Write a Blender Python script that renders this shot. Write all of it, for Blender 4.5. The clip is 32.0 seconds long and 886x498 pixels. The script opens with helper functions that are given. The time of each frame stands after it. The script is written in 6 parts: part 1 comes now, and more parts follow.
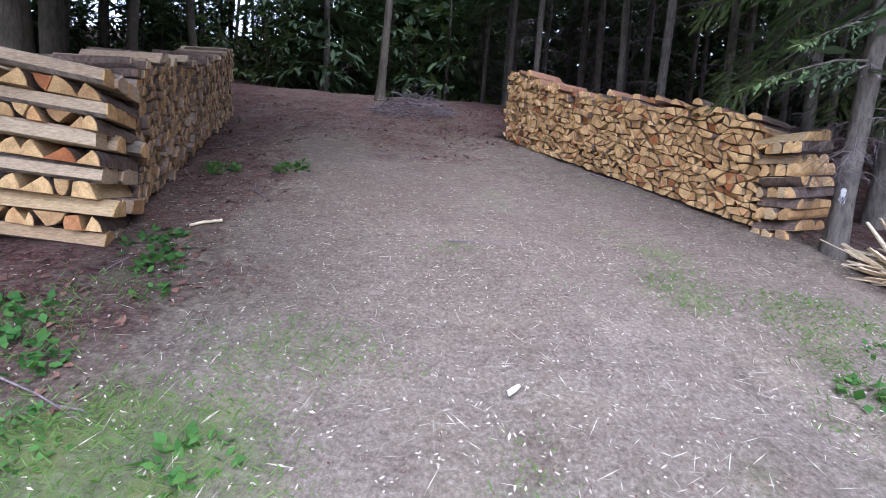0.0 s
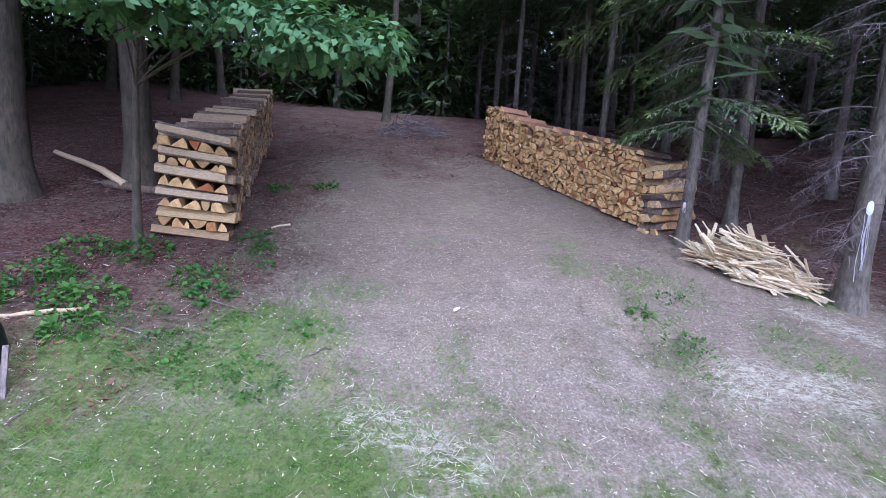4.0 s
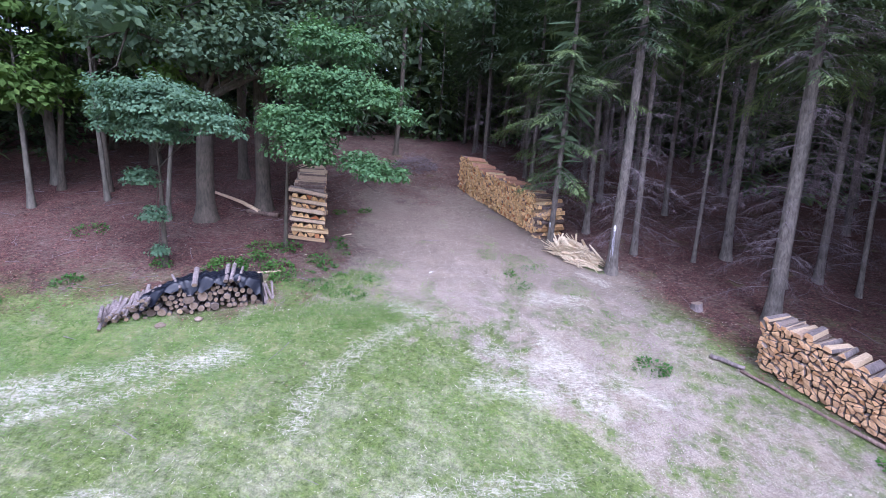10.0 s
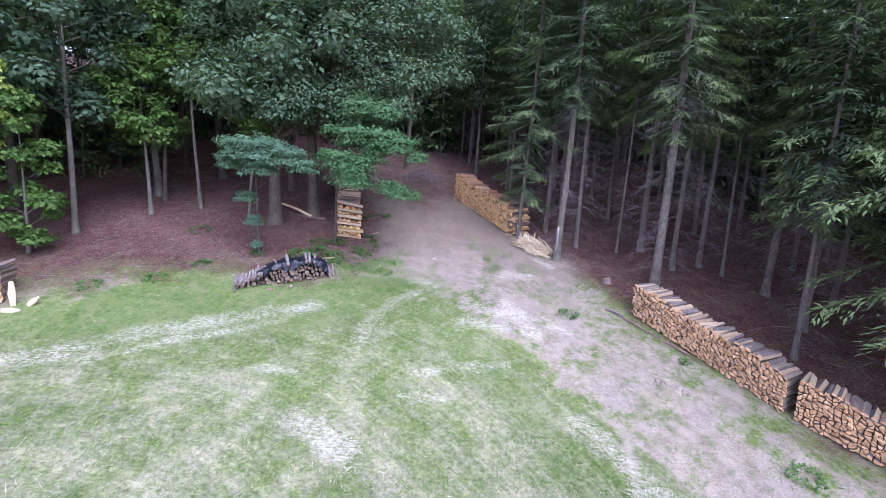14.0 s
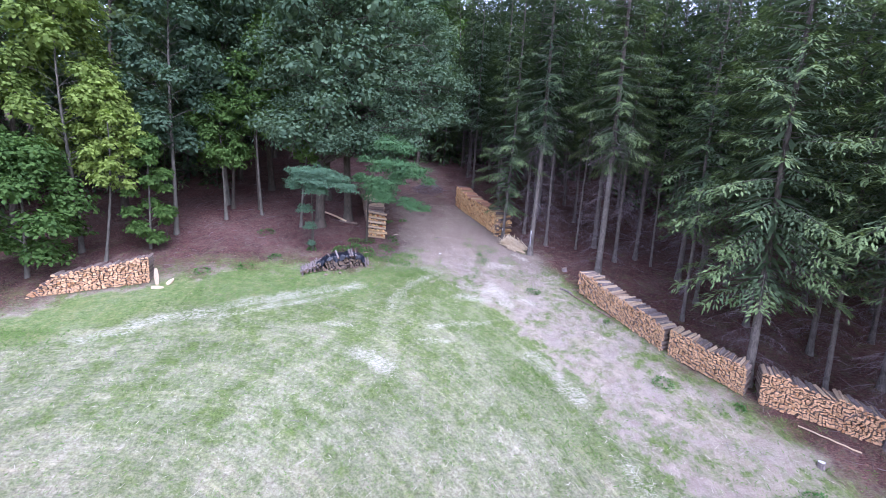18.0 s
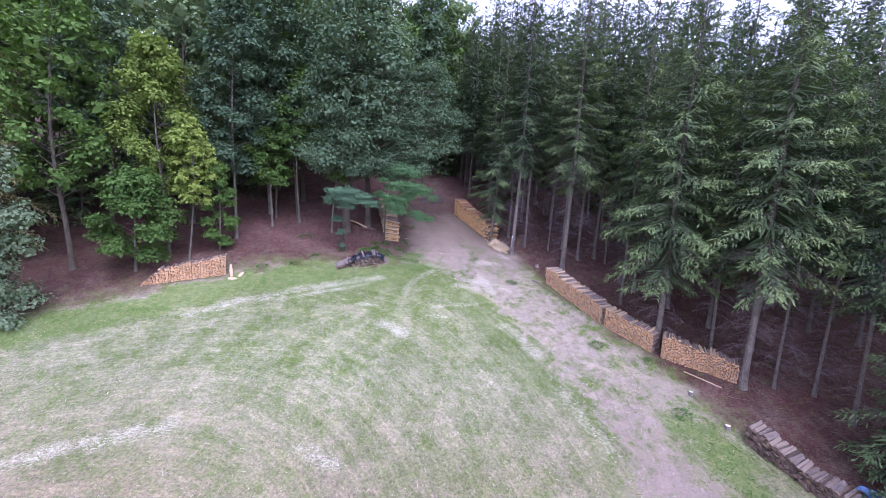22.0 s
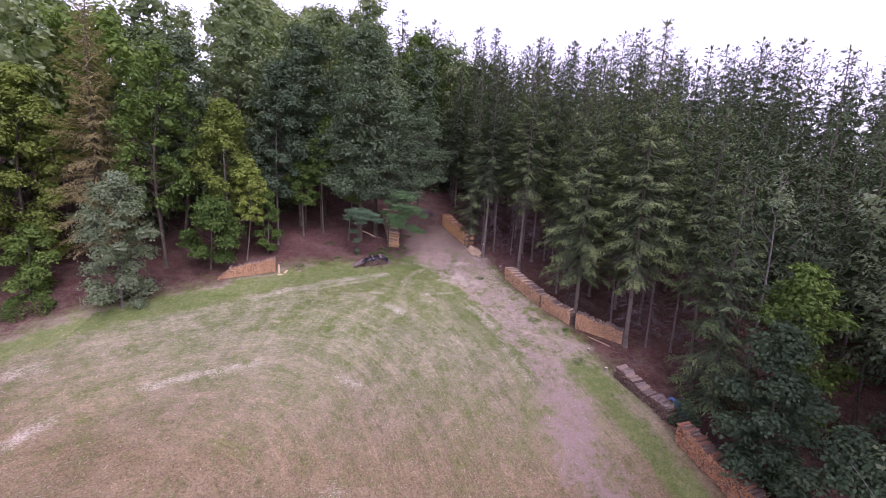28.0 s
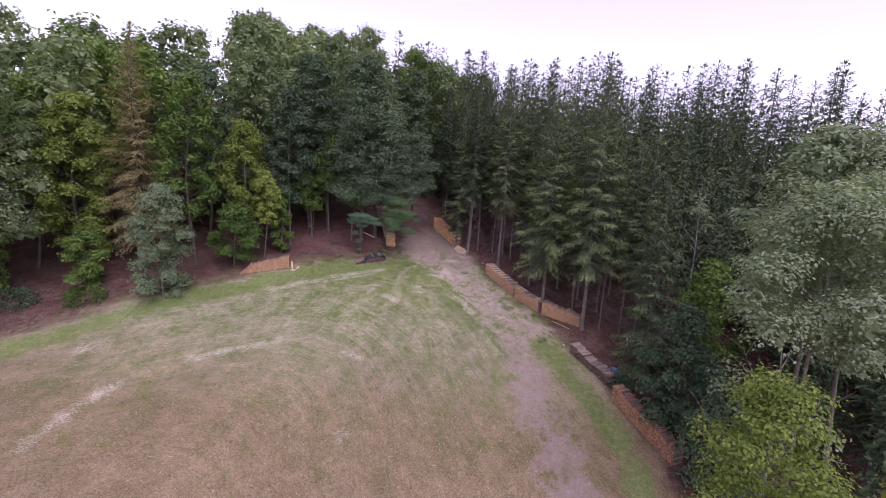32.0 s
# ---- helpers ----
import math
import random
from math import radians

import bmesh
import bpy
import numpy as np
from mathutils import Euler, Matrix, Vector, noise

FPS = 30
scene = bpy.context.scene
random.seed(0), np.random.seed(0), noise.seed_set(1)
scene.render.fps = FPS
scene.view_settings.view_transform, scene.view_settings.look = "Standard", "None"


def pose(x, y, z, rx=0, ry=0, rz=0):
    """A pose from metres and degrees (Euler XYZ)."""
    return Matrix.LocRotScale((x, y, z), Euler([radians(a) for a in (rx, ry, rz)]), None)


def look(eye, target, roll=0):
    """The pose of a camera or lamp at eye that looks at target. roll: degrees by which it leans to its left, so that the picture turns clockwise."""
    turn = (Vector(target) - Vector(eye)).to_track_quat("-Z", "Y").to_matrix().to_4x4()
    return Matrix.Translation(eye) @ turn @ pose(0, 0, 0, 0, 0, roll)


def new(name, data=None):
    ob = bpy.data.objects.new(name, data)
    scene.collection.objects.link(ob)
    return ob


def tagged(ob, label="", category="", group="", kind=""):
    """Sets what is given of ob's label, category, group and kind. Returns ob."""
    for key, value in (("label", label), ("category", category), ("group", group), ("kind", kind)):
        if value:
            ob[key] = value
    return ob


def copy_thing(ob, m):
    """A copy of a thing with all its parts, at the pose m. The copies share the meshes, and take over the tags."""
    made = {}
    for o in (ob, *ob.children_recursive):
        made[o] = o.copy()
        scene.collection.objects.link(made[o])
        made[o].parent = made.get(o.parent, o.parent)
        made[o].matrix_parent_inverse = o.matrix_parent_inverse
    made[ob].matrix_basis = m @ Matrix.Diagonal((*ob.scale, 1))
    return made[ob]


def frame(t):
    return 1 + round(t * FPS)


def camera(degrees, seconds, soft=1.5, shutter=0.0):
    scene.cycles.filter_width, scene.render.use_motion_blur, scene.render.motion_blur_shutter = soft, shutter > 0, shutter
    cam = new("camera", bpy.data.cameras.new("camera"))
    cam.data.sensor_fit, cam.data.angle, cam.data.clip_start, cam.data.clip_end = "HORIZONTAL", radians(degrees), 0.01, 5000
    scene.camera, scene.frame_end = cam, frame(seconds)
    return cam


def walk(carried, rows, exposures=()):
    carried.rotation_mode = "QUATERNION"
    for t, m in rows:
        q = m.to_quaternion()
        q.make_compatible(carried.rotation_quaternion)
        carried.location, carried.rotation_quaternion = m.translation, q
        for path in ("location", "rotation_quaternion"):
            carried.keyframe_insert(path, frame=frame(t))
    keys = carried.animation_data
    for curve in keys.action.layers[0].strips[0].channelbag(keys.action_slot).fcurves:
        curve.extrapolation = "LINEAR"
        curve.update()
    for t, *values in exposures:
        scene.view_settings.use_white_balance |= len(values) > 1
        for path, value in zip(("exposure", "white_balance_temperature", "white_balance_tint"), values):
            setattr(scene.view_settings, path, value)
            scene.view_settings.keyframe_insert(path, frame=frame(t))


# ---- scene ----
cam = camera(90.3, 32.0, soft=0.9)
# seconds, eye x y z, yaw to the left, pitch up, lean to the left
PATH = [
    (0, -0.362, 1.125, 3.483, -0.86, -6.48, 3.73),
    (1, -0.317, 0.623, 3.417, -0.67, -6.45, 3.64),
    (2, -0.252, -0.02, 3.459, -0.51, -6.46, 3.57),
    (3, -0.168, -0.794, 3.567, -0.37, -6.52, 3.51),
    (4, -0.069, -1.689, 3.713, -0.25, -6.61, 3.45),
    (5, 0.04, -2.698, 3.878, -0.14, -6.73, 3.41),
    (6, 0.153, -3.811, 4.05, -0.04, -6.87, 3.38),
    (7, 0.267, -5.021, 4.225, 0.05, -7.02, 3.36),
    (8, 0.375, -6.32, 4.401, 0.13, -7.19, 3.34),
    (9, 0.473, -7.7, 4.578, 0.21, -7.37, 3.33),
    (10, 0.558, -9.154, 4.759, 0.28, -7.54, 3.32),
    (11, 0.627, -10.675, 4.948, 0.35, -7.72, 3.32),
    (12, 0.678, -12.258, 5.148, 0.42, -7.9, 3.32),
    (13, 0.711, -13.896, 5.361, 0.48, -8.07, 3.32),
    (14, 0.728, -15.583, 5.591, 0.55, -8.23, 3.33),
    (15, 0.733, -17.315, 5.839, 0.61, -8.37, 3.34),
    (16, 0.728, -19.088, 6.107, 0.68, -8.51, 3.35),
    (17, 0.722, -20.897, 6.394, 0.74, -8.63, 3.36),
    (18, 0.719, -22.739, 6.702, 0.81, -8.74, 3.37),
    (19, 0.73, -24.61, 7.029, 0.88, -8.83, 3.39),
    (20, 0.761, -26.509, 7.375, 0.94, -8.91, 3.4),
    (21, 0.823, -28.432, 7.739, 1.01, -8.97, 3.41),
    (22, 0.923, -30.375, 8.119, 1.07, -9.02, 3.42),
    (23, 1.067, -32.335, 8.514, 1.13, -9.05, 3.43),
    (24, 1.262, -34.307, 8.922, 1.19, -9.08, 3.44),
    (25, 1.51, -36.285, 9.34, 1.24, -9.09, 3.45),
    (26, 1.809, -38.262, 9.764, 1.28, -9.1, 3.46),
    (27, 2.153, -40.226, 10.186, 1.31, -9.1, 3.47),
    (28, 2.53, -42.164, 10.598, 1.33, -9.1, 3.48),
    (29, 2.918, -44.06, 10.985, 1.33, -9.1, 3.48),
    (30, 3.289, -45.891, 11.328, 1.32, -9.11, 3.49),
    (31, 3.603, -47.629, 11.598, 1.29, -9.13, 3.5),
    (32, 3.806, -49.241, 11.758, 1.23, -9.16, 3.5),
]


def eye_pose(x, y, z, yaw, pitch, lean):
    a, p = radians(yaw), radians(pitch)
    ahead = Vector((-math.sin(a) * math.cos(p), math.cos(a) * math.cos(p), math.sin(p)))
    return look((x, y, z), Vector((x, y, z)) + ahead, lean)


# the clip's camera darkens and warms its picture once the sky comes into view
EXPOSURES = [(0, 1.0, 5200, 20), (3, 0.72, 4950, 22), (6, 0.82, 5000, 27), (9, 0.86, 5050, 30), (14, 0.8, 5150, 31), (20, 0.72, 5020, 32), (23, 0.46, 5420, 45), (25, 0.17, 5850, 59), (28, -0.03, 6000, 53), (32, -0.26, 6050, 47)]
walk(cam, [(r[0], eye_pose(*r[1:])) for r in PATH], EXPOSURES)

# ---- daylight: a bright, even evening sky and a wide, weak sun from behind the meadow ----
world = bpy.data.worlds.new("sky")
scene.world = world
world.use_nodes = True
wn = world.node_tree
sky = wn.nodes.new("ShaderNodeTexSky")
sky.sky_type = "NISHITA"
sky.sun_disc = False
sky.sun_elevation = radians(55)
sky.sun_rotation = radians(157)
sky.dust_density = 2.0
sky.ozone_density = 1.0
veil = wn.nodes.new("ShaderNodeHueSaturation")
veil.inputs["Saturation"].default_value = 0.28
wn.links.new(sky.outputs[0], veil.inputs["Color"])
wn.links.new(veil.outputs[0], wn.nodes["Background"].inputs[0])
wn.nodes["Background"].inputs[1].default_value = 0.335
sun = new("sun", bpy.data.lights.new("sun", "SUN"))
sun.data.energy = 1.15
sun.data.angle = radians(40)
sun.data.color = (1.0, 0.97, 0.92)
sun.matrix_world = look((0, 0, 40), (-9, 22, 40 - 34))


# ---- the lie of the land ----
def gz(x, y):
    """Height of the hillside; works on numbers and on arrays."""
    x, y = np.asarray(x, float), np.asarray(y, float)
    left = 1 / (1 + np.exp((x + 12) / 4.0))
    right = 1 / (1 + np.exp(-(x - 14) / 6.0))
    ease = 0.55 - 0.36 * left + 0.05 * right
    over = np.logaddexp(0, (y - 18.5) / 1.6) * 1.6
    far = np.logaddexp(0, (y - 90) / 8) * 8
    low = np.logaddexp(0, (-y - 31) / 4) * 4
    return 1.04 - 0.0025 * np.clip(x, -60, 60) + 0.342 * y - 0.342 * ease * over - 0.342 * (1 - ease) * 0.96 * far + 0.342 * 0.72 * low + 0.12 * np.logaddexp(0, (y - 40) / 4) * 4 - 0.12 * far


def polydist(x, y, pts):
    """Distance to a line through pts, and the side (positive on its left hand)."""
    best = np.full(np.shape(x), 1e9)
    side = np.zeros(np.shape(x))
    for (ax, ay), (bx, by) in zip(pts[:-1], pts[1:]):
        dx, dy = bx - ax, by - ay
        t = np.clip(((x - ax) * dx + (y - ay) * dy) / (dx * dx + dy * dy), 0, 1)
        ex, ey = x - ax - t * dx, y - ay - t * dy
        d = np.hypot(ex, ey)
        near = d < best
        best = np.where(near, d, best)
        side = np.where(near, np.sign(dx * (y - ay) - dy * (x - ax)), side)
    return best, side


EDGE_LEFT = [(-160, -72), (-60, -31), (-33.2, -15.4), (-30.0, -12.9), (-26.3, -8.8), (-21, -5.9), (-18.5, -4.2), (-15.5, -1.9), (-11.6, 0.0), (-7.1, 0.9), (-5.6, 0.4), (-3.4, 1.6), (-1.5, 3.6), (-3.0, 12), (-6, 22)]
TRACK = [(-4.5, 22), (-2.2, 15), (-0.9, 11), (0.4, 6.5), (1.0, 3.6), (3.6, 0.6), (5.5, -1.9), (7.0, -4.3), (8.9, -7.5), (10.3, -10.7), (10.7, -13.5), (10.7, -16.5), (11.9, -20.5), (11.9, -24.5), (11, -33), (7, -46), (4, -90)]
EDGE_RIGHT = [(-2, 22), (0.6, 11.4), (3.7, 6.2), (5.8, 4.0), (8.3, -1.4), (12.6, -7.6), (15.0, -11.5), (18.6, -21), (18.0, -28), (15.5, -34), (11.5, -44), (8, -90)]
VERGE = [(-0.4, 0.1), (2.2, -2.6), (3.3, -4.2), (4.4, -7.2), (5.6, -8.5), (7.5, -10.7), (8.2, -14), (7.6, -18)]


def smooth(a, b, v):
    t = np.clip((v - a) / (b - a), 0, 1)
    return t * t * (3 - 2 * t)


def ramble(x, y, s, seed=0.0):
    """Cheap smooth unevenness from -1 to 1, of wave length about s."""
    x, y = np.asarray(x, float) * 6.283 / s, np.asarray(y, float) * 6.283 / s
    k = seed * 1.7
    return (np.sin(x * 0.83 + 1.3 * np.sin(y * 0.61 + k) + k) + np.sin(y * 0.97 + 1.7 * np.sin(x * 0.47 - k) + 2.1 * k) + np.sin((x + y) * 0.71 + 1.1 * np.sin((x - y) * 0.53) + 0.7 * k)) / 3


def cover(x, y):
    """Shares of litter, bare track, lush grass and loose hay on the ground."""
    dl, sl = polydist(x, y, EDGE_LEFT)
    dr, sr = polydist(x, y, EDGE_RIGHT)
    dt, _ = polydist(x, y, TRACK)
    wob = 0.7 * ramble(x, y, 3.1, 1) + 0.4 * ramble(x, y, 1.1, 2)
    leftside, rightside = dl * sl + wob * 0.8, dr * sr + wob * 0.7
    litter = np.maximum((0.55 + 0.45 * smooth(0.5, 3.4, leftside)) * smooth(-0.5, 0.9, leftside), smooth(-0.6, 1.6, rightside))
    litter = np.maximum(litter, 0.72 * smooth(7.0, 12.5, y + 1.5 * wob))
    soil = smooth(-0.5, 0.5, leftside)
    upper = smooth(-0.5, 3.4, y + 1.0 * wob)
    bare = smooth(2.5, 0.7, dt + 0.9 * wob + 0.35 * ramble(x, y, 0.6, 14)) * (0.82 + 0.18 * upper)
    bare = np.maximum(bare, upper * (1 - litter))
    shoulder = smooth(-0.6, 0.6, rightside + 3.0 + 0.5 * wob) * smooth(-13.0, -9.0, y + 0.6 * wob)
    bare = np.maximum(np.maximum(bare, shoulder * 0.72), soil * 0.8)
    lush = smooth(-3.6, -1.6, leftside) * smooth(0.7, -0.3, leftside) * smooth(1.5, -1.0, x) * smooth(3.0, 1.6, y)
    dv, _ = polydist(x, y, VERGE)
    lush = np.maximum(lush, 0.62 * smooth(1.1, 0.3, dv + 0.5 * wob))
    lush = np.maximum(lush, smooth(1.5, 0.5, np.abs(rightside + 1.7) + 0.3 * wob) * smooth(-9.0, -10.8, y))
    lush = np.maximum(lush, 0.5 * smooth(0.25, 0.6, ramble(x, y, 1.9, 12)) * shoulder)
    for k, (tx, ty, ta, tb) in enumerate(TUFTS):
        lush = np.maximum(lush, (0.85 if k in (0, 8, 13, 18) else 0.5) * smooth(1.5, 0.3, np.hypot((x - tx) / ta, (y - ty) / tb) + 0.45 * wob + 0.25 * ramble(x, y, 0.5, 9)))
    hay = np.zeros(np.shape(x))
    for pts, w in HAY:
        d, _ = polydist(x, y, pts)
        hay = np.maximum(hay, smooth(w * 1.3, w * 0.2, d + 0.35 * w * ramble(x, y, 0.9, 3) + 0.4 * w * ramble(x, y, 2.3, 5)))
    return litter, bare * (1 - litter), lush, hay


# swathes of dry mown hay left on the meadow: a line and its half width
HAY = [
    ([(-14.5, -5.4), (-11.9, -3.6), (-10.6, -3.2), (-8.9, -2.1), (-6.7, -1.2), (-3.9, -0.2)], 0.38),
    ([(-9.7, -3.4), (-7.4, -2.2), (-4.7, -1.1)], 0.22),
    ([(-2.0, -1.8), (-1.9, -1.1), (-1.3, 0.2), (-0.3, 1.2)], 0.3),
    ([(1.4, -0.5), (2.7, -0.7)], 0.35),
    ([(0.0, -3.1), (2.9, -2.4)], 0.2),
    ([(-3.0, -5.1), (-2.3, -5.3), (-1.5, -5.8)], 0.4),
    ([(-0.5, -4.0), (1.0, -4.0)], 0.13),
    ([(-4.8, -3.2), (-3.5, -3.4)], 0.16),
    ([(-17.4, -15.6), (-14.5, -14.2), (-11.1, -12.8)], 0.38),
    ([(-26.3, -15.2), (-25.1, -14.6)], 0.7),
    ([(-23.0, -24.0), (-22.1, -20.5), (-21.1, -18.7)], 0.6),
    ([(-3.1, -21.8), (-2.9, -21.2)], 0.4),
    ([(-5.1, -13.4), (-3.1, -14.1)], 0.25),
    ([(4.6, -4.4), (6.0, -6.6)], 0.4),
    ([(7.0, -9.4), (8.4, -12.4)], 0.3),
    ([(1.6, 0.6), (3.2, -0.2)], 0.35),
    ([(3.0, 2.7), (4.3, 2.8)], 0.35),
    ([(4.8, 4.1), (5.3, 3.7)], 0.25),
    ([(-0.6, 1.9), (0.3, 1.6)], 0.3),
    ([(3.0, 0.8), (3.6, -0.1), (3.9, -0.8)], 0.4),
    ([(4.4, -0.3), (5.0, -0.7)], 0.35),
]
# green patches: middle, half length, half width
TUFTS = [(-2.2, 2.4, 1.3, 0.5), (0.15, 2.8, 0.25, 0.6), (2.75, 3.4, 0.35, 1.0), (0.3, 1.1, 1.0, 0.35), (-1.2, 4.0, 0.6, 0.3), (2.0, 5.2, 0.35, 0.5), (2.6, 4.2, 0.3, 0.5), (-3.2, 4.2, 0.6, 0.5), (-2.0, 3.1, 0.9, 0.45), (5.3, 0.2, 0.9, 0.4), (9.8, -5.7, 0.8, 0.4), (7.6, -3.2, 0.9, 0.5), (12.3, -6.7, 0.5, 0.3), (-9.0, 1.2, 2.6, 0.5), (4.2, 3.5, 0.4, 0.45), (3.5, 4.5, 0.3, 0.6), (5.0, 2.2, 0.3, 0.3), (-0.6, 2.0, 0.5, 0.3), (-3.4, 2.6, 0.8, 0.4), (4.9, 0.8, 0.6, 0.3), (5.6, 0.4, 0.5, 0.35), (4.0, 2.0, 0.25, 0.2)]


# ---- materials ----
def mat(name):
    m = bpy.data.materials.new(name)
    m.use_nodes = True
    return m, m.node_tree, m.node_tree.nodes["Principled BSDF"]


def node(nt, kind, **kw):
    n = nt.nodes.new(kind)
    for k, v in kw.items():
        n.inputs[k.replace("_", " ")].default_value = v
    return n


def noise_node(nt, scale, detail=4.0, rough=0.6, vec=None):
    n = node(nt, "ShaderNodeTexNoise", Scale=scale, Detail=detail, Roughness=rough)
    if vec is not None:
        nt.links.new(vec, n.inputs["Vector"])
    return n.outputs["Fac"]


def ramp(nt, fac, stops):
    r = nt.nodes.new("ShaderNodeValToRGB")
    e = r.color_ramp.elements
    while len(e) < len(stops):
        e.new(0.5)
    for el, (p, c) in zip(e, stops):
        el.position = p
        el.color = (*c, 1)
    nt.links.new(fac, r.inputs[0])
    return r.outputs[0]


def mixc(nt, fac, a, b, kind="MIX"):
    m = nt.nodes.new("ShaderNodeMix")
    m.data_type, m.blend_type = "RGBA", kind
    for sock, v in ((m.inputs[0], fac), (m.inputs[6], a), (m.inputs[7], b)):
        if isinstance(v, (int, float)):
            sock.default_value = v
        elif isinstance(v, tuple):
            sock.default_value = (*v, 1)
        else:
            nt.links.new(v, sock)
    return m.outputs[2]


def calc(nt, op, a, b=0.0, c=0.0, clamp=False):
    m = nt.nodes.new("ShaderNodeMath")
    m.operation, m.use_clamp = op, clamp
    for sock, v in zip(m.inputs, (a, b, c)):
        if isinstance(v, (int, float)):
            sock.default_value = v
        else:
            nt.links.new(v, sock)
    return m.outputs[0]


def bump(nt, bsdf, height, strength=0.5, distance=0.02):
    b = node(nt, "ShaderNodeBump", Strength=strength, Distance=distance)
    nt.links.new(height, b.inputs["Height"])
    nt.links.new(b.outputs[0], bsdf.inputs["Normal"])


def chance(nt):
    """A number from 0 to 1 for each object and each loose piece of a mesh."""
    o = nt.nodes.new("ShaderNodeObjectInfo").outputs["Random"]
    g = nt.nodes.new("ShaderNodeNewGeometry").outputs["Random Per Island"]
    return calc(nt, "FRACT", calc(nt, "ADD", calc(nt, "MULTIPLY", o, 7.31), g))


def place(nt):
    return nt.nodes.new("ShaderNodeNewGeometry").outputs["Position"]


def wood_end(name, light, dark, red):
    m, nt, b = mat(name)
    r = chance(nt)
    base = ramp(nt, r, [(0.0, dark), (0.3, light), (0.85, tuple(v * 1.12 for v in light)), (0.93, red), (1.0, dark)])
    p = place(nt)
    fine = noise_node(nt, 60, 5, 0.7, p)
    big = noise_node(nt, 9, 3, 0.6, p)
    col = mixc(nt, 1.0, base, ramp(nt, fine, [(0.3, (0.62, 0.58, 0.52)), (0.7, (1.1, 1.08, 1.02))]), "MULTIPLY")
    col = mixc(nt, 1.0, col, ramp(nt, big, [(0.35, (0.72, 0.66, 0.6)), (0.6, (1.05, 1.04, 1.0))]), "MULTIPLY")
    nt.links.new(col, b.inputs["Base Color"])
    b.inputs["Roughness"].default_value = 0.85
    bump(nt, b, fine, 0.5, 0.01)
    return m


def wood_side(name, light, dark):
    m, nt, b = mat(name)
    r = chance(nt)
    tc = nt.nodes.new("ShaderNodeTexCoord").outputs["Object"]
    st = nt.nodes.new("ShaderNodeMapping")
    st.inputs["Scale"].default_value = (8, 8, 40)
    nt.links.new(tc, st.inputs[0])
    g = noise_node(nt, 2.0, 5, 0.65, st.outputs[0])
    col = mixc(nt, 1.0, ramp(nt, r, [(0.0, dark), (0.5, light), (1.0, tuple(v * 0.85 for v in light))]), ramp(nt, g, [(0.3, (0.55, 0.52, 0.48)), (0.7, (1.1, 1.08, 1.05))]), "MULTIPLY")
    nt.links.new(col, b.inputs["Base Color"])
    b.inputs["Roughness"].default_value = 0.8
    bump(nt, b, g, 0.5, 0.01)
    return m


def bark(name, a, b_, scale=14.0, moss=None):
    m, nt, b = mat(name)
    tc = nt.nodes.new("ShaderNodeTexCoord").outputs["Object"]
    st = nt.nodes.new("ShaderNodeMapping")
    st.inputs["Scale"].default_value = (1, 1, 0.28)
    nt.links.new(tc, st.inputs[0])
    n1 = noise_node(nt, scale, 6, 0.7, st.outputs[0])
    n2 = noise_node(nt, 1.6, 3, 0.6, tc)
    col = ramp(nt, n1, [(0.32, a), (0.62, b_), (0.8, tuple(v * 1.25 for v in b_))])
    col = mixc(nt, 1.0, col, ramp(nt, n2, [(0.35, (0.7, 0.7, 0.68)), (0.65, (1.15, 1.12, 1.1))]), "MULTIPLY")
    if moss:
        col = mixc(nt, calc(nt, "MULTIPLY", noise_node(nt, 3.0, 4, 0.7, tc), 0.4), col, moss)
    nt.links.new(col, b.inputs["Base Color"])
    b.inputs["Roughness"].default_value = 0.9
    bump(nt, b, n1, 0.8, 0.03)
    return m


def foliage(name, a, b_, c, through_share=0.25, rough=0.7, single=0.3, grain=7.0):
    """Leaves: the colour differs from tree to tree, from leaf to leaf and over the crown."""
    m, nt, b = mat(name)
    o = nt.nodes.new("ShaderNodeObjectInfo").outputs["Random"]
    g = nt.nodes.new("ShaderNodeNewGeometry").outputs["Random Per Island"]
    big = noise_node(nt, 0.55, 3, 0.6, place(nt))
    small = noise_node(nt, grain, 3, 0.75, place(nt))
    f = calc(nt, "ADD", calc(nt, "MULTIPLY", o, 0.3), calc(nt, "ADD", calc(nt, "MULTIPLY_ADD", g, single, 0.15 - single / 2), calc(nt, "MULTIPLY", big, 0.4)))
    f = calc(nt, "ADD", f, calc(nt, "MULTIPLY_ADD", small, 0.6, -0.2))
    col = ramp(nt, f, [(0.25, a), (0.58, b_), (0.95, c)])
    nt.links.new(col, b.inputs["Base Color"])
    b.inputs["Roughness"].default_value = rough
    b.inputs["Specular IOR Level"].default_value = 0.15
    t = nt.nodes.new("ShaderNodeBsdfTranslucent")
    nt.links.new(mixc(nt, 1.0, col, (1.2, 1.25, 0.6), "MULTIPLY"), t.inputs["Color"])
    mx = nt.nodes.new("ShaderNodeMixShader")
    mx.inputs[0].default_value = through_share
    nt.links.new(b.outputs[0], mx.inputs[1])
    nt.links.new(t.outputs[0], mx.inputs[2])
    nt.links.new(mx.outputs[0], nt.nodes["Material Output"].inputs["Surface"])
    return m


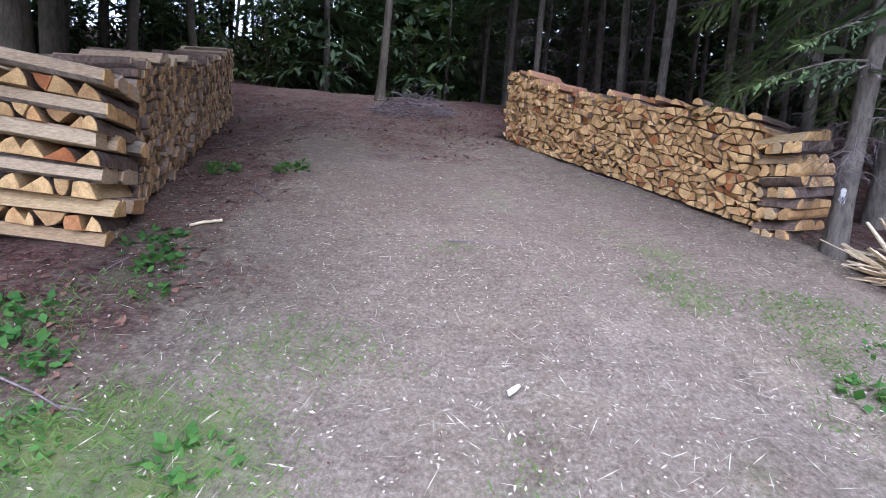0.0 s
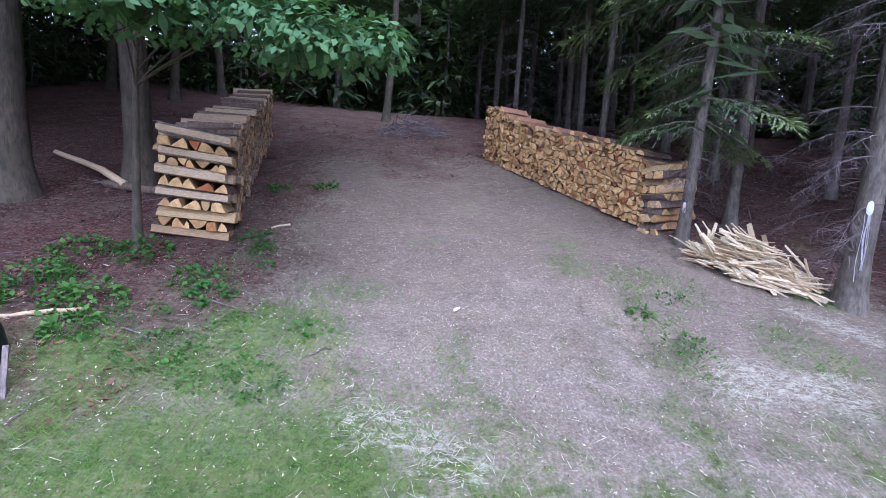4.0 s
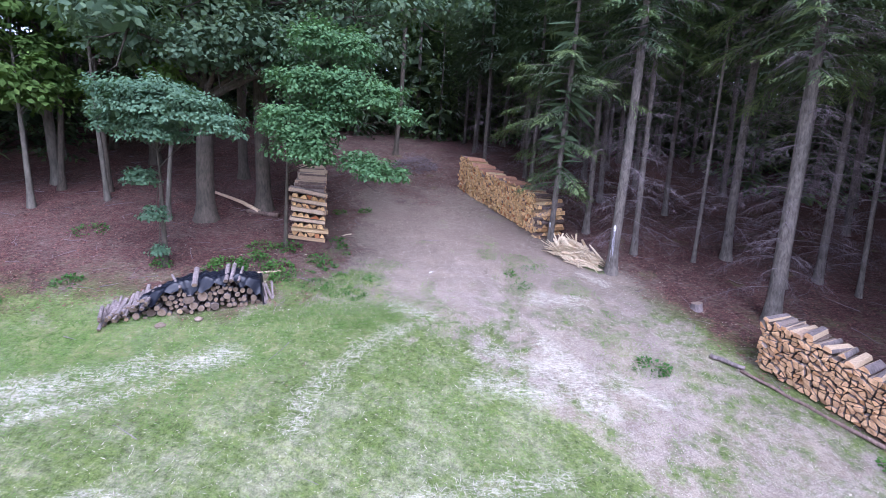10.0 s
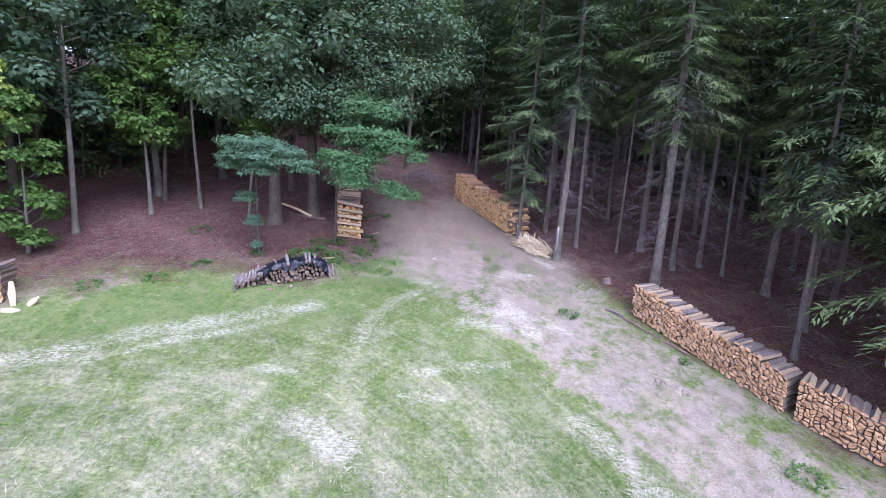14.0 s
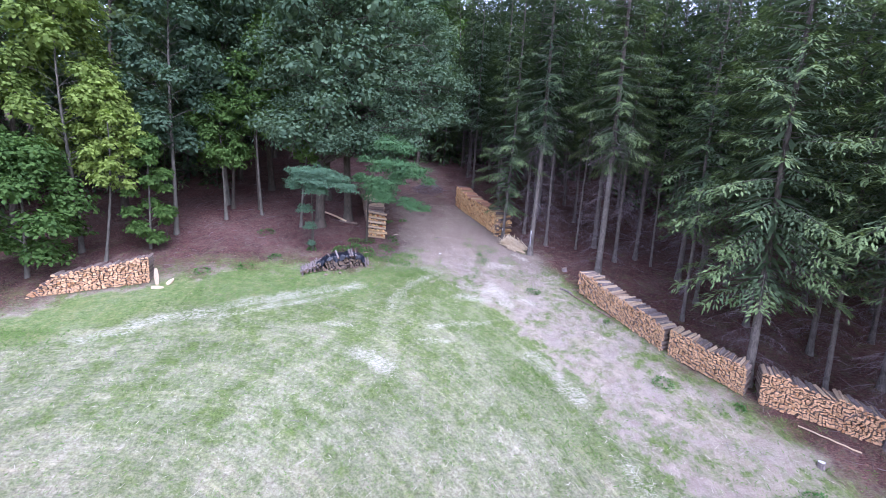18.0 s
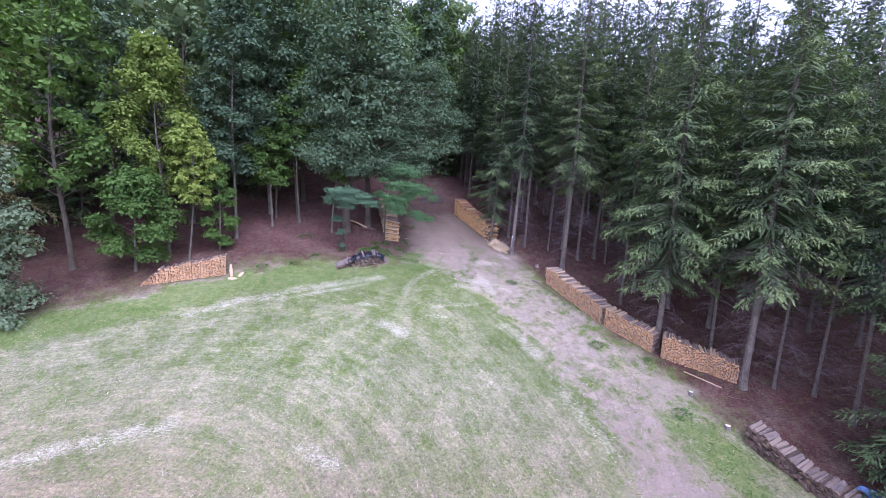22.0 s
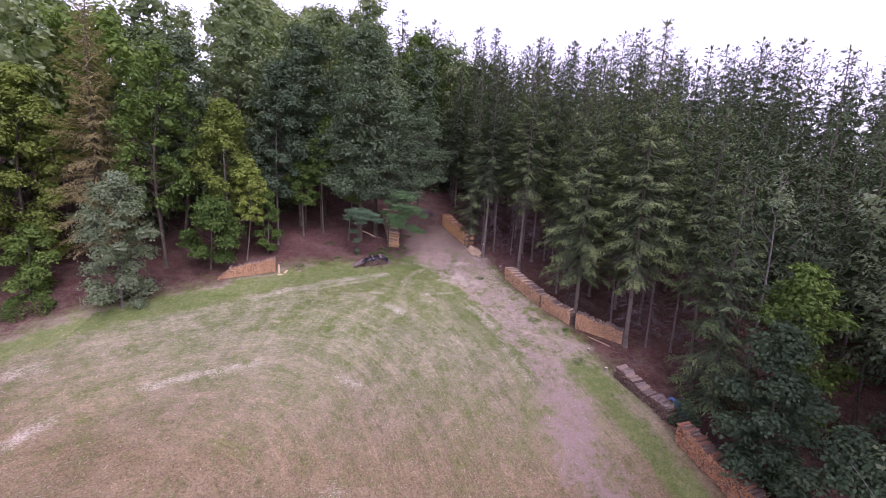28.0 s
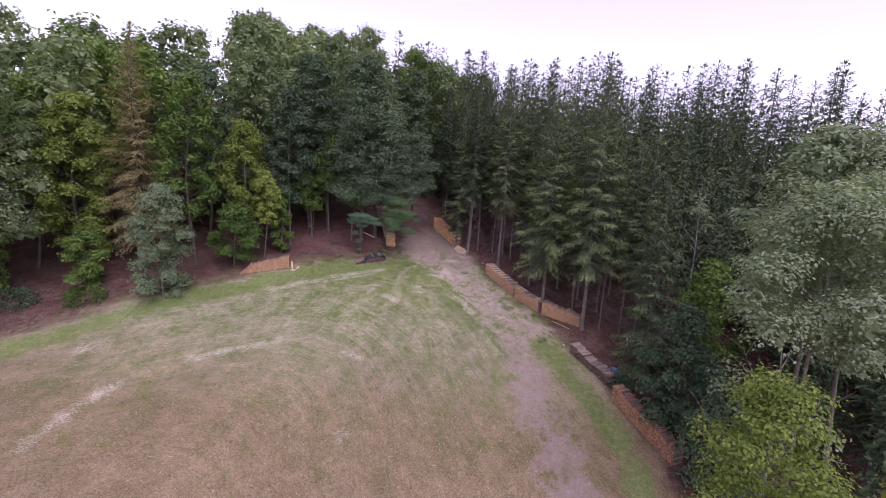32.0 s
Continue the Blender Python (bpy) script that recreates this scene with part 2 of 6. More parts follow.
def plain(name, a, b_, scale=8.0, rough=0.8, spec=0.5, bumps=0.3, metal=0.0):
    m, nt, b = mat(name)
    n = noise_node(nt, scale, 5, 0.65, nt.nodes.new("ShaderNodeTexCoord").outputs["Object"])
    r = chance(nt)
    col = mixc(nt, 1.0, ramp(nt, n, [(0.3, a), (0.7, b_)]), ramp(nt, r, [(0, (0.75, 0.75, 0.75)), (1, (1.15, 1.12, 1.1))]), "MULTIPLY")
    nt.links.new(col, b.inputs["Base Color"])
    b.inputs["Roughness"].default_value, b.inputs["Specular IOR Level"].default_value = rough, spec
    b.inputs["Metallic"].default_value = metal
    bump(nt, b, n, bumps, 0.01)
    return m


def ground_material():
    m, nt, b = mat("hillside_ground")

    def att(name):
        a = nt.nodes.new("ShaderNodeAttribute")
        a.attribute_name = name
        return a.outputs["Fac"]

    p = place(nt)
    fine = calc(nt, "ADD", calc(nt, "MULTIPLY_ADD", noise_node(nt, 30, 8, 0.85, p), 0.95, -0.475), calc(nt, "MULTIPLY_ADD", noise_node(nt, 8.5, 6, 0.8, p), 1.0, 0.0))
    grit = noise_node(nt, 34, 8, 0.8, p)
    tuft = noise_node(nt, 2.3, 9, 0.76, p)
    mid = noise_node(nt, 5.5, 6, 0.7, p)
    big = noise_node(nt, 0.7, 4, 0.6, p)
    huge = noise_node(nt, 0.13, 3, 0.5, p)
    # mowing lines run round the meadow's middle
    off = nt.nodes.new("ShaderNodeVectorMath")
    off.operation = "SUBTRACT"
    off.inputs[1].default_value = (-16.3, -35, 0)
    nt.links.new(p, off.inputs[0])
    turn = nt.nodes.new("ShaderNodeVectorRotate")
    turn.rotation_type = "Z_AXIS"
    turn.inputs["Angle"].default_value = radians(-22)
    nt.links.new(off.outputs[0], turn.inputs["Vector"])
    sp = nt.nodes.new("ShaderNodeSeparateXYZ")
    nt.links.new(turn.outputs[0], sp.inputs[0])
    rad = calc(nt, "POWER", calc(nt, "ADD", calc(nt, "POWER", calc(nt, "ABSOLUTE", sp.outputs[0]), 4.0), calc(nt, "POWER", calc(nt, "ABSOLUTE", sp.outputs[1]), 4.0)), 1 / 4.0)
    ang = calc(nt, "ARCTAN2", sp.outputs[1], sp.outputs[0])
    pol = nt.nodes.new("ShaderNodeCombineXYZ")
    nt.links.new(calc(nt, "MULTIPLY", rad, 1.6), pol.inputs[0])
    nt.links.new(calc(nt, "MULTIPLY", ang, 3.2), pol.inputs[1])
    mow = noise_node(nt, 1.1, 7, 0.78, pol.outputs[0])
    mow2 = noise_node(nt, 0.25, 2, 0.5, pol.outputs[0])

    green = ramp(nt, fine, [(0.30, (0.050, 0.078, 0.016)), (0.70, (0.195, 0.25, 0.07))])
    south = nt.nodes.new("ShaderNodeSeparateXYZ")
    nt.links.new(p, south.inputs[0])
    dry = mixc(nt, calc(nt, "MULTIPLY_ADD", south.outputs[1], -0.09, -0.8, clamp=True), ramp(nt, fine, [(0.30, (0.15, 0.132, 0.095)), (0.70, (0.43, 0.408, 0.285))]), ramp(nt, fine, [(0.30, (0.075, 0.056, 0.027)), (0.70, (0.31, 0.235, 0.135))]))
    patch = noise_node(nt, 0.62, 6, 0.66, p)
    dryness = calc(nt, "ADD", calc(nt, "MULTIPLY", calc(nt, "SUBTRACT", mow, 0.5), 1.1), calc(nt, "MULTIPLY", calc(nt, "SUBTRACT", tuft, 0.5), 2.6))
    dryness = calc(nt, "ADD", dryness, calc(nt, "MULTIPLY", calc(nt, "SUBTRACT", mow2, 0.5), 0.7))
    dryness = calc(nt, "ADD", dryness, calc(nt, "MULTIPLY", calc(nt, "SUBTRACT", patch, 0.5), 1.7))
    dryness = calc(nt, "ADD", dryness, calc(nt, "MULTIPLY_ADD", south.outputs[1], -0.042, 0.10), clamp=True)
    meadow = mixc(nt, dryness, green, dry)
    stalks = nt.nodes.new("ShaderNodeCombineXYZ")
    nt.links.new(calc(nt, "MULTIPLY", rad, 9.0), stalks.inputs[0])
    nt.links.new(calc(nt, "MULTIPLY", ang, 34.0), stalks.inputs[1])
    streak = noise_node(nt, 1.0, 6, 0.8, stalks.outputs[0])
    meadow = mixc(nt, 1.0, meadow, ramp(nt, streak, [(0.34, (0.78, 0.80, 0.78)), (0.5, (0.98, 0.98, 0.97)), (0.66, (1.22, 1.19, 1.14))]), "MULTIPLY")
    meadow = mixc(nt, 1.0, meadow, ramp(nt, patch, [(0.36, (0.91, 0.92, 0.91)), (0.5, (0.99, 0.99, 0.99)), (0.63, (1.09, 1.08, 1.06))]), "MULTIPLY")
    lushc = ramp(nt, fine, [(0.3, (0.042, 0.08, 0.016)), (0.7, (0.14, 0.225, 0.05))])
    lushc = mixc(nt, ramp(nt, tuft, [(0.42, (0, 0, 0)), (0.66, (0.7, 0.7, 0.7))]), lushc, (0.27, 0.255, 0.11))
    col = mixc(nt, 1.0, meadow, ramp(nt, mow, [(0.34, (0.84, 0.86, 0.84)), (0.5, (0.97, 0.97, 0.97)), (0.64, (1.15, 1.12, 1.08))]), "MULTIPLY")
    hay = ramp(nt, fine, [(0.3, (0.27, 0.245, 0.18)), (0.66, (0.70, 0.66, 0.55))])
    fib = nt.nodes.new("ShaderNodeMapping")
    fib.inputs["Scale"].default_value = (1.8, 6.0, 2.5)
    fib.inputs["Rotation"].default_value = (0, 0, -0.45)
    nt.links.new(p, fib.inputs[0])
    strands = noise_node(nt, 3.2, 7, 0.8, fib.outputs[0])
    wisps = ramp(nt, strands, [(0.50, (0, 0, 0)), (0.66, (1, 1, 1))])
    hf = calc(nt, "MULTIPLY", calc(nt, "MULTIPLY_ADD", att("hay"), 0.85, 0.13), calc(nt, "MULTIPLY_ADD", calc(nt, "ADD", strands, calc(nt, "MULTIPLY", calc(nt, "SUBTRACT", patch, 0.5), 0.35)), 6.5, -3.05, clamp=True), clamp=True)
    earth = ramp(nt, grit, [(0.30, (0.12, 0.094, 0.078)), (0.5, (0.285, 0.238, 0.202)), (0.68, (0.50, 0.44, 0.385))])
    straw_dust = ramp(nt, grit, [(0.30, (0.17, 0.135, 0.095)), (0.5, (0.335, 0.282, 0.212)), (0.68, (0.56, 0.495, 0.395))])
    earth = mixc(nt, ramp(nt, calc(nt, "MULTIPLY_ADD", tuft, 0.5, calc(nt, "MULTIPLY", big, 0.5)), [(0.44, (0, 0, 0)), (0.60, (1, 1, 1))]), earth, straw_dust)
    earth = mixc(nt, 1.0, earth, ramp(nt, noise_node(nt, 1.7, 7, 0.75, p), [(0.32, (0.62, 0.57, 0.54)), (0.5, (0.94, 0.92, 0.90)), (0.66, (1.12, 1.10, 1.08))]), "MULTIPLY")
    scuff = calc(nt, "MULTIPLY_ADD", att("bare"), 1.6, calc(nt, "MULTIPLY_ADD", calc(nt, "SUBTRACT", calc(nt, "MULTIPLY_ADD", patch, 0.4, calc(nt, "MULTIPLY", tuft, 0.6)), 0.5), 8.0, -0.5), clamp=True)
    scuff = calc(nt, "MULTIPLY", scuff, calc(nt, "MULTIPLY", att("bare"), 4.0, clamp=True))
    # earth turns darker brown upslope: the canopy's shade put into its colour
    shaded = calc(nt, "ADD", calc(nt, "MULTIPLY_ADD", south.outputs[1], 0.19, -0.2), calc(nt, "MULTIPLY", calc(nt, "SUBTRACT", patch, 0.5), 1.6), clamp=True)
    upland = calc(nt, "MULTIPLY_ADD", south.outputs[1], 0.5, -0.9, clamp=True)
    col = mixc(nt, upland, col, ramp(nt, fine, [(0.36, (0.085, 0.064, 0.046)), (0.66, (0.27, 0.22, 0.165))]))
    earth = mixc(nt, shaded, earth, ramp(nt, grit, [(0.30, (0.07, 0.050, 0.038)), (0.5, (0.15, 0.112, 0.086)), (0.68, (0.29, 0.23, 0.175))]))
    earth = mixc(nt, calc(nt, "MULTIPLY_ADD", south.outputs[1], -0.12, -0.9, clamp=True), earth, ramp(nt, grit, [(0.30, (0.10, 0.072, 0.060)), (0.5, (0.235, 0.178, 0.148)), (0.68, (0.42, 0.335, 0.285))]))
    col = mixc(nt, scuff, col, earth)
    lushf = calc(nt, "MULTIPLY_ADD", att("lush"), 1.7, calc(nt, "MULTIPLY_ADD", calc(nt, "SUBTRACT", calc(nt, "MULTIPLY_ADD", tuft, 0.7, calc(nt, "MULTIPLY", fine, 0.3)), 0.5), 4.5, -0.75), clamp=True)
    lushf = calc(nt, "MULTIPLY", lushf, calc(nt, "MULTIPLY", att("lush"), 1.6, clamp=True))
    litter = ramp(nt, noise_node(nt, 24, 6, 0.8, p), [(0.38, (0.020, 0.009, 0.008)), (0.5, (0.068, 0.030, 0.026)), (0.6, (0.15, 0.068, 0.058)), (0.72, (0.34, 0.20, 0.17))])
    litter = mixc(nt, 1.0, litter, ramp(nt, big, [(0.3, (0.7, 0.7, 0.7)), (0.7, (1.25, 1.2, 1.2))]), "MULTIPLY")
    lf = calc(nt, "MULTIPLY_ADD", calc(nt, "SUBTRACT", tuft, 0.5), 2.4, att("litter"), clamp=True)
    col = mixc(nt, calc(nt, "MULTIPLY", lf, calc(nt, "MULTIPLY", att("litter"), 1.5, clamp=True)), col, litter)
    col = mixc(nt, lushf, col, lushc)
    col = mixc(nt, hf, col, hay)
    col = mixc(nt, 1.0, col, ramp(nt, huge, [(0.3, (0.88, 0.88, 0.88)), (0.7, (1.1, 1.1, 1.1))]), "MULTIPLY")
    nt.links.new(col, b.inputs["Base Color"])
    b.inputs["Roughness"].default_value = 0.95
    b.inputs["Specular IOR Level"].default_value = 0.2
    bump(nt, b, calc(nt, "ADD", fine, calc(nt, "MULTIPLY", mid, 0.8)), 0.9, 0.03)
    return m


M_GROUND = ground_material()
M_END = wood_end("fresh_wood_end", (0.78, 0.53, 0.26), (0.46, 0.28, 0.13), (0.48, 0.17, 0.06))
M_SPLIT = wood_side("split_wood", (0.62, 0.45, 0.24), (0.38, 0.25, 0.14))
M_END_PALE = wood_end("pale_wood_end", (0.70, 0.46, 0.275), (0.48, 0.30, 0.175), (0.50, 0.27, 0.12))
# darker ends for one stack's face: weathered, with its shade put into the colour
M_END_DULL = wood_end("dulled_shaded_wood_end", (0.52, 0.35, 0.19), (0.28, 0.18, 0.11), (0.36, 0.18, 0.09))
M_END_RED = wood_end("reddish_wood_end", (0.58, 0.32, 0.17), (0.36, 0.18, 0.1), (0.5, 0.2, 0.09))
M_WEATHER = wood_side("weathered_wood", (0.36, 0.29, 0.24), (0.20, 0.16, 0.14))
M_BEAM = wood_side("pale_split_beam", (0.66, 0.51, 0.34), (0.42, 0.30, 0.21))
M_LOGBARK = bark("log_bark", (0.085, 0.055, 0.045), (0.24, 0.17, 0.135), 22)
M_GREYWOOD = wood_end("grey_old_wood_end", (0.30, 0.24, 0.20), (0.13, 0.10, 0.09), (0.36, 0.27, 0.18))
M_SPRUCEBARK = bark("spruce_bark", (0.066, 0.055, 0.045), (0.185, 0.162, 0.138), 20)
M_DEADTWIG = bark("dead_twigs", (0.11, 0.088, 0.092), (0.26, 0.215, 0.225), 20)
M_OAKBARK = bark("oak_bark", (0.035, 0.027, 0.022), (0.12, 0.092, 0.075), 16, (0.06, 0.07, 0.03))
M_SMOOTHBARK = bark("smooth_grey_bark", (0.06, 0.052, 0.044), (0.17, 0.148, 0.125), 9, (0.1, 0.11, 0.06))
M_SPRUCE = foliage("spruce_needles", (0.030, 0.051, 0.030), (0.074, 0.112, 0.058), (0.14, 0.19, 0.09), 0.12, 0.75, 0.1, 16.0)
# paler end sprays: fresh growth, and light on the branch ends put into colour
M_SPRUCETIP = foliage("fresh_lit_spruce_tips", (0.055, 0.09, 0.042), (0.125, 0.182, 0.076), (0.23, 0.30, 0.118), 0.15, 0.75, 0.12, 16.0)
M_OAK = foliage("oak_leaves", (0.042, 0.078, 0.046), (0.095, 0.150, 0.086), (0.175, 0.245, 0.125), 0.3)
M_WOODLEAF = foliage("wood_leaves", (0.075, 0.118, 0.058), (0.16, 0.225, 0.11), (0.28, 0.36, 0.175), 0.36)
M_MAPLE = foliage("fresh_maple_leaves", (0.045, 0.105, 0.05), (0.08, 0.165, 0.072), (0.13, 0.235, 0.09), 0.25)
M_TEAL = foliage("bluish_oak_leaves", (0.042, 0.092, 0.058), (0.08, 0.15, 0.092), (0.135, 0.22, 0.122), 0.22)
M_BEECH = foliage("beech_leaves", (0.05, 0.10, 0.026), (0.105, 0.18, 0.042), (0.185, 0.285, 0.07), 0.35)
M_LIME = foliage("yellow_green_leaves", (0.10, 0.15, 0.034), (0.20, 0.27, 0.06), (0.34, 0.42, 0.10), 0.38)
M_GREYLEAF = foliage("greyish_leaves", (0.11, 0.16, 0.092), (0.20, 0.265, 0.16), (0.32, 0.39, 0.24), 0.36)
M_BROWNSPRUCE = foliage("thin_brownish_needles", (0.12, 0.115, 0.055), (0.23, 0.21, 0.10), (0.36, 0.32, 0.16), 0.3, 0.75, 0.1, 16.0)
M_TARP = plain("black_plastic_sheet", (0.006, 0.007, 0.012), (0.012, 0.014, 0.022), 9, 0.32, 0.3, 0.8)
M_SLAT = wood_side("split_kindling", (0.80, 0.68, 0.48), (0.58, 0.45, 0.29))
M_WHITE = plain("white_paint", (0.62, 0.62, 0.6), (0.8, 0.8, 0.78), 12, 0.7)
M_PALECHIP = plain("pale_wood_chips", (0.42, 0.36, 0.28), (0.62, 0.55, 0.44), 30, 0.9)
M_STRAW = plain("dry_straw", (0.42, 0.38, 0.28), (0.68, 0.63, 0.51), 20, 0.8)
M_BLADE = foliage("grass_blades", (0.05, 0.105, 0.022), (0.115, 0.21, 0.048), (0.21, 0.30, 0.09), 0.3)
M_HERB = foliage("herb_leaves", (0.035, 0.10, 0.025), (0.07, 0.17, 0.04), (0.14, 0.27, 0.06), 0.3)
M_LEAFLITTER = plain("fallen_leaves", (0.085, 0.036, 0.026), (0.23, 0.115, 0.08), 12, 0.85)
M_OLDEND = wood_end("old_dark_wood_end", (0.16, 0.115, 0.10), (0.07, 0.05, 0.045), (0.3, 0.22, 0.15))
M_ROUNDEND = wood_end("round_log_end", (0.22, 0.165, 0.125), (0.12, 0.09, 0.075), (0.36, 0.27, 0.17))
M_GREYBARK = bark("grey_log_bark", (0.10, 0.08, 0.078), (0.27, 0.225, 0.21), 18)
M_BLUETARP = plain("blue_plastic_sheet", (0.02, 0.06, 0.16), (0.035, 0.09, 0.22), 4, 0.4, 0.5, 0.4)


# ---- mesh helpers ----
def big_mesh(name, V, F, mats, mi=None, shade=False):
    """A mesh from arrays of corners and of faces that all have as many corners."""
    V, F = np.asarray(V, np.float32), np.asarray(F, np.int32)
    me = bpy.data.meshes.new(name)
    me.vertices.add(len(V))
    me.vertices.foreach_set("co", V.ravel())
    me.loops.add(F.size)
    me.loops.foreach_set("vertex_index", F.ravel())
    me.polygons.add(len(F))
    me.polygons.foreach_set("loop_start", np.arange(len(F), dtype=np.int32) * F.shape[1])
    if mi is not None:
        me.polygons.foreach_set("material_index", np.asarray(mi, np.int32))
    if shade:
        me.polygons.foreach_set("use_smooth", np.ones(len(F), bool))
    for m in mats:
        me.materials.append(m)
    me.update(calc_edges=True)
    return me


def put(name, me, parent=None, label="", at=None):
    ob = new(name, me)
    if parent is not None:
        ob.parent = parent
    if at is not None:
        ob.location = at
    if label:
        ob["label"] = label
    return ob


def unit(v):
    v = np.asarray(v, float)
    return v / (np.linalg.norm(v, axis=-1, keepdims=True) + 1e-9)


class Bag:
    """Collects tubes and blades as arrays; quads only."""

    def __init__(self):
        self.v, self.f, self.m, self.n = [], [], [], 0

    def add(self, V, F, m=0):
        self.v.append(np.asarray(V, float))
        self.f.append(np.asarray(F, int) + self.n)
        self.m.append(np.full(len(F), m))
        self.n += len(V)

    def tube(self, pts, radii, sides=6, m=0, cap=True):
        pts, k = np.asarray(pts, float), len(pts)
        tang = unit(np.gradient(pts, axis=0))
        ref = np.array([0.0, 0, 1]) if abs(tang[0][2]) < 0.8 else np.array([1.0, 0, 0])
        s = unit(np.cross(tang, ref))
        u = np.cross(s, tang)
        a = np.arange(sides) * 2 * math.pi / sides
        ring = np.cos(a)[None, :, None] * s[:, None] + np.sin(a)[None, :, None] * u[:, None]
        V = (pts[:, None] + ring * np.asarray(radii, float)[:, None, None]).reshape(-1, 3)
        i = np.arange(k - 1)[:, None] * sides + np.arange(sides)[None]
        j = np.arange(k - 1)[:, None] * sides + (np.arange(sides)[None] + 1) % sides
        F = np.stack([i, j, j + sides, i + sides], -1).reshape(-1, 4)
        self.add(V, F, m)

    def blades(self, P, D, N, length, width, fold=0.15, m=0, wide_at=0.45):
        """Kite-shaped leaves at P along D, with the face turned to N."""
        P, D, N = np.asarray(P, float), unit(D), np.asarray(N, float)
        n = len(P)
        S = unit(np.cross(D, N))
        U = np.cross(S, D)
        L, W = np.broadcast_to(length, n)[:, None], np.broadcast_to(width, n)[:, None]
        mid = P + D * L * wide_at
        V = np.stack([P, mid + S * W * 0.5 + U * W * fold, P + D * L, mid - S * W * 0.5 + U * W * fold], 1).reshape(-1, 3)
        self.add(V, np.arange(4 * n).reshape(-1, 4), m)

    def mesh(self, name, mats, shade=False):
        return big_mesh(name, np.concatenate(self.v), np.concatenate(self.f), mats, np.concatenate(self.m), shade)


# ---- the ground ----
def spaced(marks):
    """Grid lines from (start, end, step) stretches."""
    out = []
    for a, b, s in marks:
        out += list(np.arange(a, b - 1e-6, s))
    return np.array(out + [marks[-1][1]])


def build_ground():
    gx = spaced([(-900, -200, 100), (-200, -70, 13), (-70, -32, 1.2), (-32, -9, 0.36), (-9, 9, 0.16), (9, 22, 0.36), (22, 60, 1.4), (60, 200, 14), (200, 900, 100)])
    gy = spaced([(-900, -150, 125), (-150, -50, 10), (-50, -27, 0.9), (-27, -8, 0.34), (-8, 10, 0.16), (10, 24, 0.4), (24, 60, 1.5), (60, 200, 14), (200, 900, 100)])
    X, Y = np.meshgrid(gx, gy)
    Z = gz(X, Y)
    litter, bare, lush, hay = cover(X, Y)
    near = smooth(90, 30, np.hypot(X, Y))
    Z = Z + near * (0.035 * ramble(X, Y, 2.7, 4) + 0.018 * ramble(X, Y, 0.9, 6) * (1 - 0.5 * bare) + 0.02 * litter * ramble(X, Y, 0.55, 8))
    dt, _ = polydist(X, Y, TRACK)
    Z = Z - near * 0.05 * smooth(0.5, 0.0, np.abs(dt - 0.9)) * smooth(40, 20, np.abs(Y))
    V = np.stack([X, Y, Z], -1).reshape(-1, 3)
    ny, nx = X.shape
    i = (np.arange(ny - 1)[:, None] * nx + np.arange(nx - 1)[None]).ravel()
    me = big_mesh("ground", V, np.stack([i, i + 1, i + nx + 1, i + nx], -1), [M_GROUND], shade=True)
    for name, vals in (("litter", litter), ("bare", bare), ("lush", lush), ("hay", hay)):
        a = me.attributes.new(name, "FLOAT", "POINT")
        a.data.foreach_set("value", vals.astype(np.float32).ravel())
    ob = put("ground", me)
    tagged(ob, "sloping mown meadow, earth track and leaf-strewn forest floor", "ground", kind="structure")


build_ground()


# ---- trees ----
def trunk_bag(rng, height, r0, bend=0.15, sides=9, lean=(0.0, 0.0), flare=1.5):
    """A tapered trunk with a root flare. Returns the bag and a function of height for its middle line."""
    z = np.concatenate([[-0.5, 0.0, 0.25, 0.7], np.linspace(1.6, height, 9)])
    ph = rng.uniform(0, 6.28, 2)
    cx = lambda h: lean[0] * h + bend * np.sin(h * 0.32 + ph[0]) - bend * math.sin(ph[0])
    cy = lambda h: lean[1] * h + bend * np.sin(h * 0.27 + ph[1]) - bend * math.sin(ph[1])
    r = r0 * (1 - 0.93 * np.clip(z, 0, None) / height) + 0.012
    r[:3] *= np.array([flare * 1.1, flare, 1 + (flare - 1) * 0.45])
    b = Bag()
    b.tube(np.stack([cx(z), cy(z), z], -1), r, sides)
    return b, lambda h: np.array([cx(h), cy(h), h])


